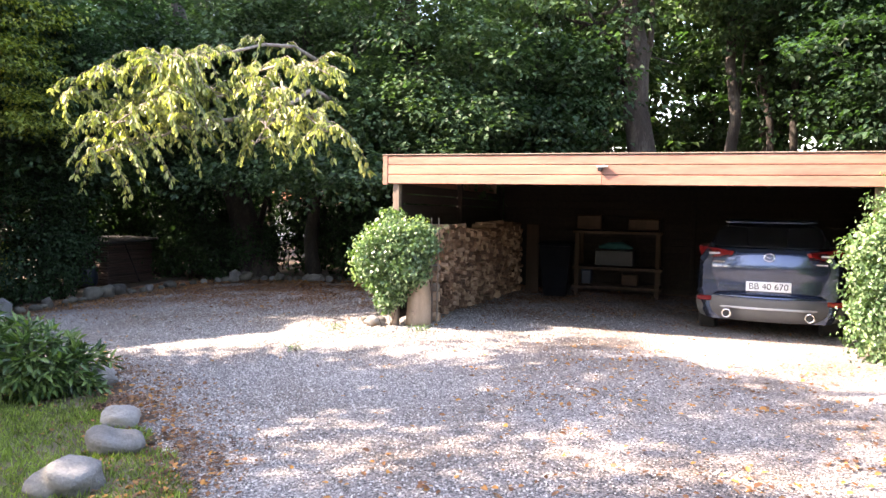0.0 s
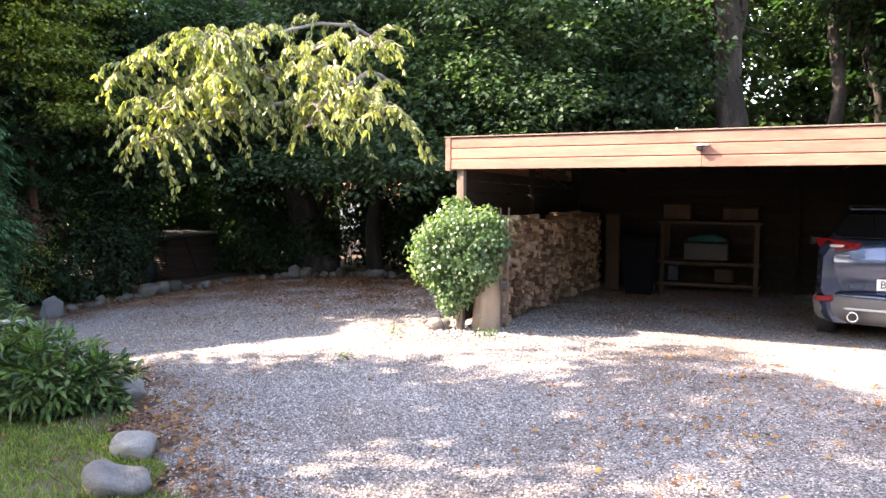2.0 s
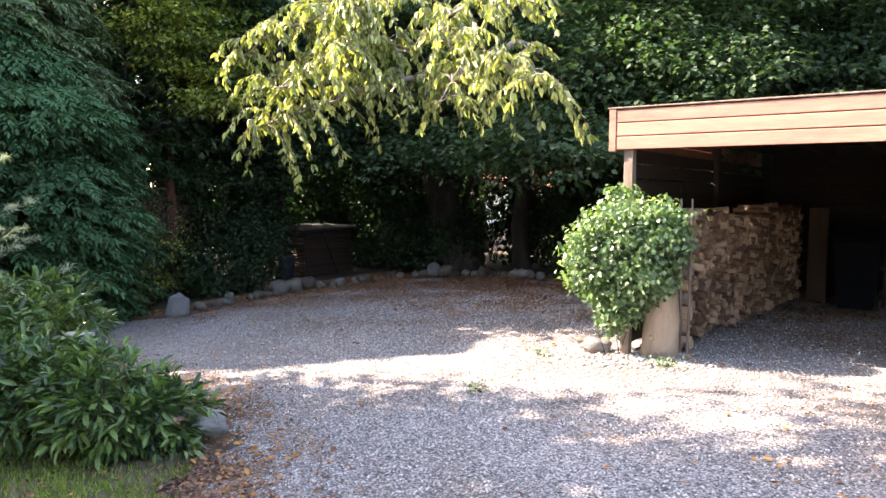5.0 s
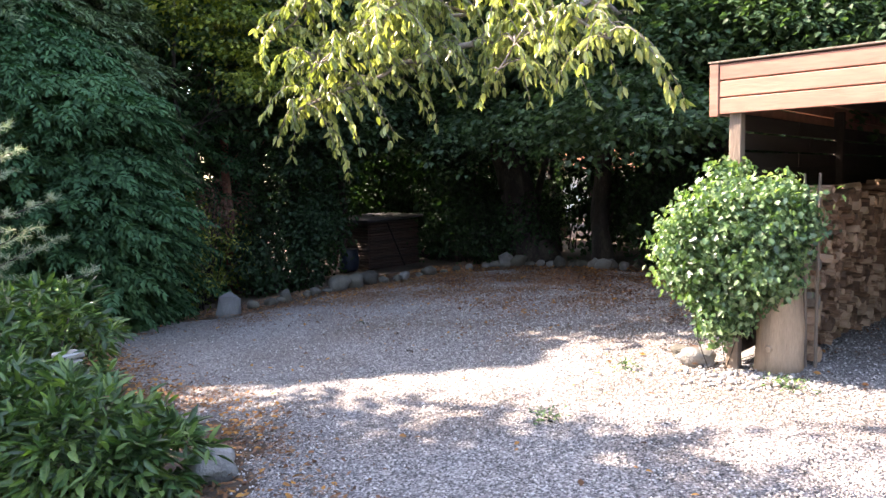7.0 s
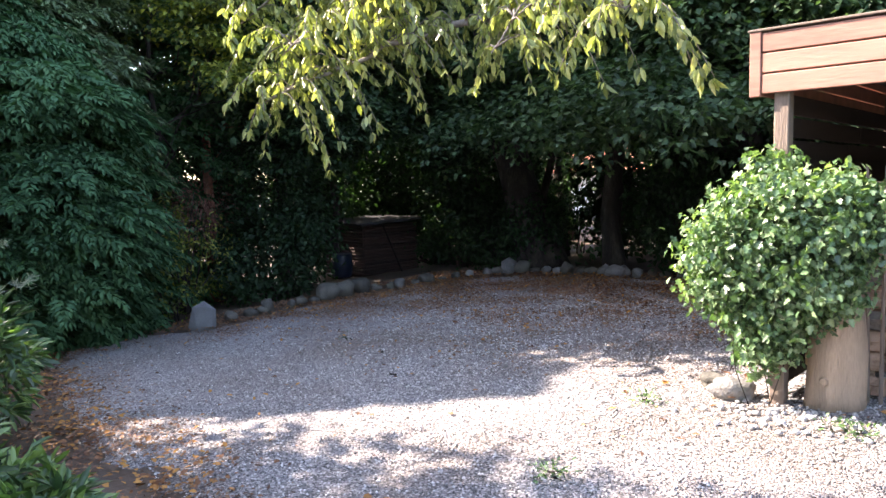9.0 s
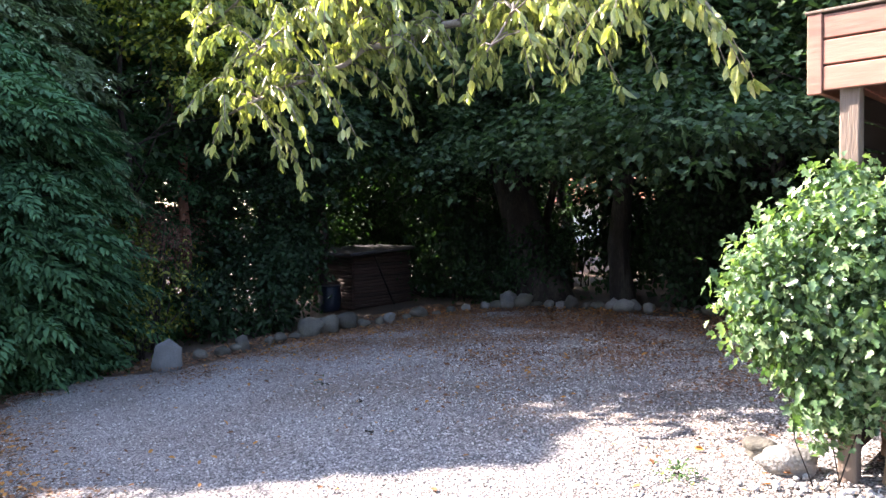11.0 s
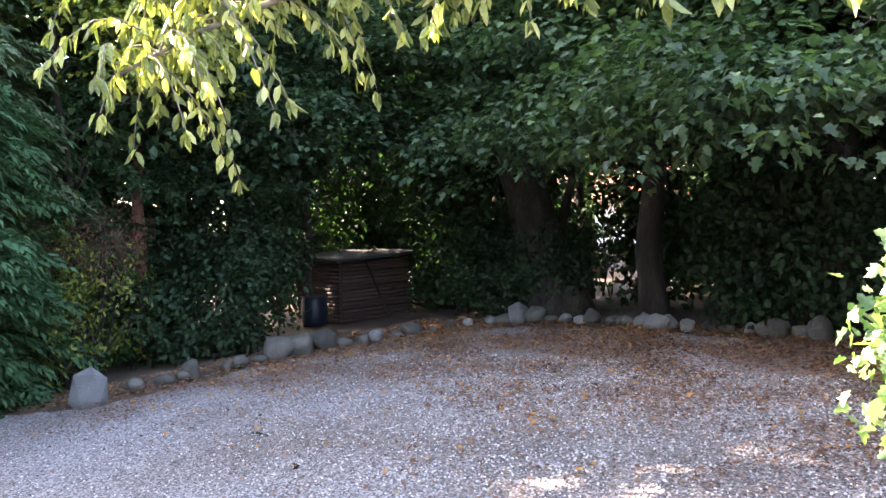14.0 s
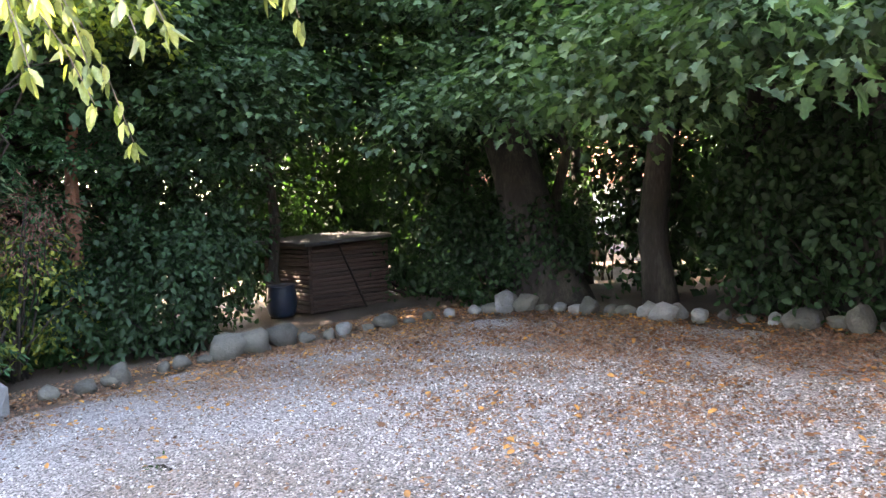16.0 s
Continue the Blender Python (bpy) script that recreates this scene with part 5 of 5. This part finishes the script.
for i in range(rows):
    for j in range(cols):
        x0 = -7.4 + 14.8 * j / cols
        y0, z0 = -0.5 + 3.6 * i / rows, 2.4 + 2.4 * i / rows
        w = 14.8 / cols
        roof.add([(x0, y0, z0 + 0.05), (x0 + w * 0.5, y0, z0 + 0.11), (x0 + w, y0, z0 + 0.05), (x0, y0 + 0.26, z0 + 0.17), (x0 + w * 0.5, y0 + 0.26, z0 + 0.22), (x0 + w, y0 + 0.26, z0 + 0.17)],
                 [(0, 1, 4, 3), (1, 2, 5, 4)])
tagged(part("roof_tiles", roof, TILE, hs), kind="stuff")
part("roof_back", Geo().add([(-7.4, -0.45, 2.35), (7.4, -0.45, 2.35), (7.4, 3.1, 4.75), (-7.4, 3.1, 4.75), (7.4, 6.6, 2.35), (-7.4, 6.6, 2.35)], [(0, 1, 2, 3), (3, 2, 4, 5)]), TILE, hs)
for x in (-5, -2, 1.5, 4.5):
    wdw = part("window", Geo().box((x - 0.6, -0.04, 0.7), (x + 0.6, -0.005, 1.9), 0.01), GLASS, hs)
    part("window_frame", Geo().box((x - 0.03, -0.07, 0.7), (x + 0.03, -0.042, 1.9), 0.004), WHITE, wdw)

# ---- loose cover on the ground ----
def scatter(n, box, dens):
    """Random places in a box, kept by a density from 0 to 1."""
    x = rng.uniform(box[0], box[1], n); y = rng.uniform(box[2], box[3], n)
    k = rng.random(n) < dens(x, y)
    return x[k], y[k]


def patchy(x, y):
    return np.clip(0.5 + 0.6 * np.sin(x * 1.9 + np.sin(y * 2.7)) * np.sin(y * 2.3 + np.sin(x * 1.7)), 0.05, 1)


def leaf_density(x, y):
    d = 0.012 + 1.1 * near_edge(x, y, DRIVE[:6], 0.32)
    d = d + 0.5 * near_edge(x, y, line[6:], 1.6) + 0.3 * near_edge(x, y, line[:7], 0.7) + 0.16 * sm((y + 0.5) / 4) * (x < -0.3) + 0.10 * sm(y / 2) * (x > 0)
    d = d + 0.32 * (0.35 + 0.65 * patchy(x * 2, y * 2)) * sm((x - 1.2) / 1.5) * (y < -0.6)
    d = d + 0.10 * near_edge(x, y, [(-4, -2.6), (-7.8, -1.4)], 0.6)
    d = d + 0.25 * inside(GRASS, x, y) * near_edge(x, y, [(1.4, -6.5), (0, -4.9), (-2, -4.3)], 0.7)
    return d * patchy(x, y)


x, y = scatter(120000, (-8, 8.5, -9, 5.6), leaf_density)
n = len(x)
base = np.stack([x, y, gz(x, y) + 0.012 + 0.012 * rng.random(n)], 1)
a = rng.random(n) * 6.283
along = np.stack([np.cos(a), np.sin(a), rng.normal(size=n) * 0.2], 1)
ln = rng.uniform(0.026, 0.062, n)
v, f = leaf_arrays(base, along, np.array([0, 0, 1.0]) + rng.normal(size=(n, 3)) * 0.3, ln, ln * 0.65, fold=0.2, droop=-0.1, fine=True)
tagged(np_mesh("fallen_leaves", v, f, FALLEN), "scattered orange and brown fallen leaves", "leaves", kind="stuff")

def litter_density(x, y):
    d = 1.5 * near_edge(x, y, line[6:], 2.6) + 0.8 * near_edge(x, y, line[:7], 1.0) + 0.26 * sm((y + 0.5) / 4) * (x < -0.3) + 0.3 * sm(y / 2.5) * (x > 0)
    d = d + 1.3 * near_edge(x, y, DRIVE[:3], 0.4) + 0.9 * near_edge(x, y, DRIVE[2:7], 0.4)
    return d * patchy(x * 1.3 + 4, y * 1.3) * (0.5 + 0.5 * patchy(x * 4, y * 4))


x, y = scatter(750000, (-8.2, 7.5, -6, 5.7), litter_density)
n = len(x)
a = rng.random(n) * 6.283
base = np.stack([x, y, gz(x, y) + 0.008 + 0.01 * rng.random(n)], 1)
along = np.stack([np.cos(a), np.sin(a), rng.normal(size=n) * 0.25], 1)
ln = rng.uniform(0.012, 0.045, n)
v, f = leaf_arrays(base, along, np.array([0, 0, 1.0]) + rng.normal(size=(n, 3)) * 0.4, ln, ln * 0.5, fold=0.2, droop=-0.1)
tagged(np_mesh("leaf_litter", v, f, LITTER), "fine brown leaf litter over the gravel", "leaf litter", kind="stuff")

x, y = scatter(120000, (-4, 2.6, -10, -3.5), lambda x, y: inside(GRASS, x + wobble(x, y), y + wobble(y, x)) * np.clip(patchy(x * 3, y * 3) + 0.3, 0, 1))
n = len(x)
base = np.stack([x, y, gz(x, y)], 1)
along = np.stack([rng.normal(size=n) * 0.5, rng.normal(size=n) * 0.5, np.ones(n)], 1)
ln = rng.uniform(0.025, 0.075, n)
v, f = leaf_arrays(base, along, rng.normal(size=(n, 3)), ln, ln * 0.12, fold=0.05, droop=0.25)
tagged(np_mesh("grass", v, f, BLADE), "short green grass blades", "grass", kind="stuff")

# loose pebbles lying on the gravel
x, y = scatter(130000, (-6.5, 6, -8, 3.5), lambda x, y: inside(DRIVE, x, y) * np.exp(-((x - 1.2 + 0.45 * (y + 5)) / 3.2) ** 2))
n = len(x)
s = rng.uniform(0.005, 0.011, n)
octa = np.array([(1, 0, 0), (-1, 0, 0), (0, 1, 0), (0, -1, 0), (0, 0, 0.7), (0, 0, -0.7)], float)
rot = rng.random(n) * 6.283
jit = rng.uniform(0.7, 1.3, (n, 6, 1))
p = octa[None] * jit
px = p[..., 0] * np.cos(rot)[:, None] - p[..., 1] * np.sin(rot)[:, None]
py = p[..., 0] * np.sin(rot)[:, None] + p[..., 1] * np.cos(rot)[:, None]
v = np.stack([px, py, p[..., 2]], -1) * s[:, None, None] + np.stack([x, y, gz(x, y) + 0.008], 1)[:, None]
tri = np.array([(0, 2, 4), (2, 1, 4), (1, 3, 4), (3, 0, 4), (2, 0, 5), (1, 2, 5), (3, 1, 5), (0, 3, 5)])
f = (np.arange(n)[:, None, None] * 6 + tri[None]).reshape(-1, 3)
PEBBLE = material("pebble", (0.36, 0.345, 0.33), 0.8, scale=4, island=1.0, bump=0, vary=0.6, second=(0.62, 0.60, 0.57))
tagged(np_mesh("loose_gravel", v.reshape(-1, 3), f, PEBBLE), "loose grey gravel pebbles", "gravel", kind="stuff")

# larger pale pebbles and weeds round the post
x, y = scatter(900, (-0.7, 0.9, -0.75, 0.15), lambda x, y: np.exp(-((x - 0.15) / 0.5) ** 2 - ((y + 0.3) / 0.25) ** 2))
for k in range(min(110, len(x))):
    s = rng.uniform(0.012, 0.03)
    stone("pebble", "pale round pebble at the post's foot", float(x[k]), float(y[k]), s, s * 0.8, s * 0.6, k * 0.7, PALE, "pebbles round the post", rng.uniform(0, 180), cuts=1, category="pebble")
for wx, wy in ((0.45, -0.45), (0.6, -0.5), (-0.75, -0.35), (-0.55, -1.75)):
    shrub("weed", "small yellow-green weed in the gravel", (wx, wy), [(wx, wy, gzf(wx, wy) + 0.03, 0.11, 0.07, 0.03)], 22, 6, 0.03, 0.6, IVY, spread=0.03, group="weeds in the gravel", stems=2)
for wx, wy in ((-3.72, 0.0), (-2.95, -0.6), (-4.6, 0.3)):
    shrub("weed", "small dark tuft lying on the gravel", (wx, wy), [(wx, wy, gzf(wx, wy) + 0.02, 0.06, 0.04, 0.02)], 9, 5, 0.03, 0.5, LEAF_DEEP_SHADE, spread=0.03, group="weeds in the gravel", stems=2)
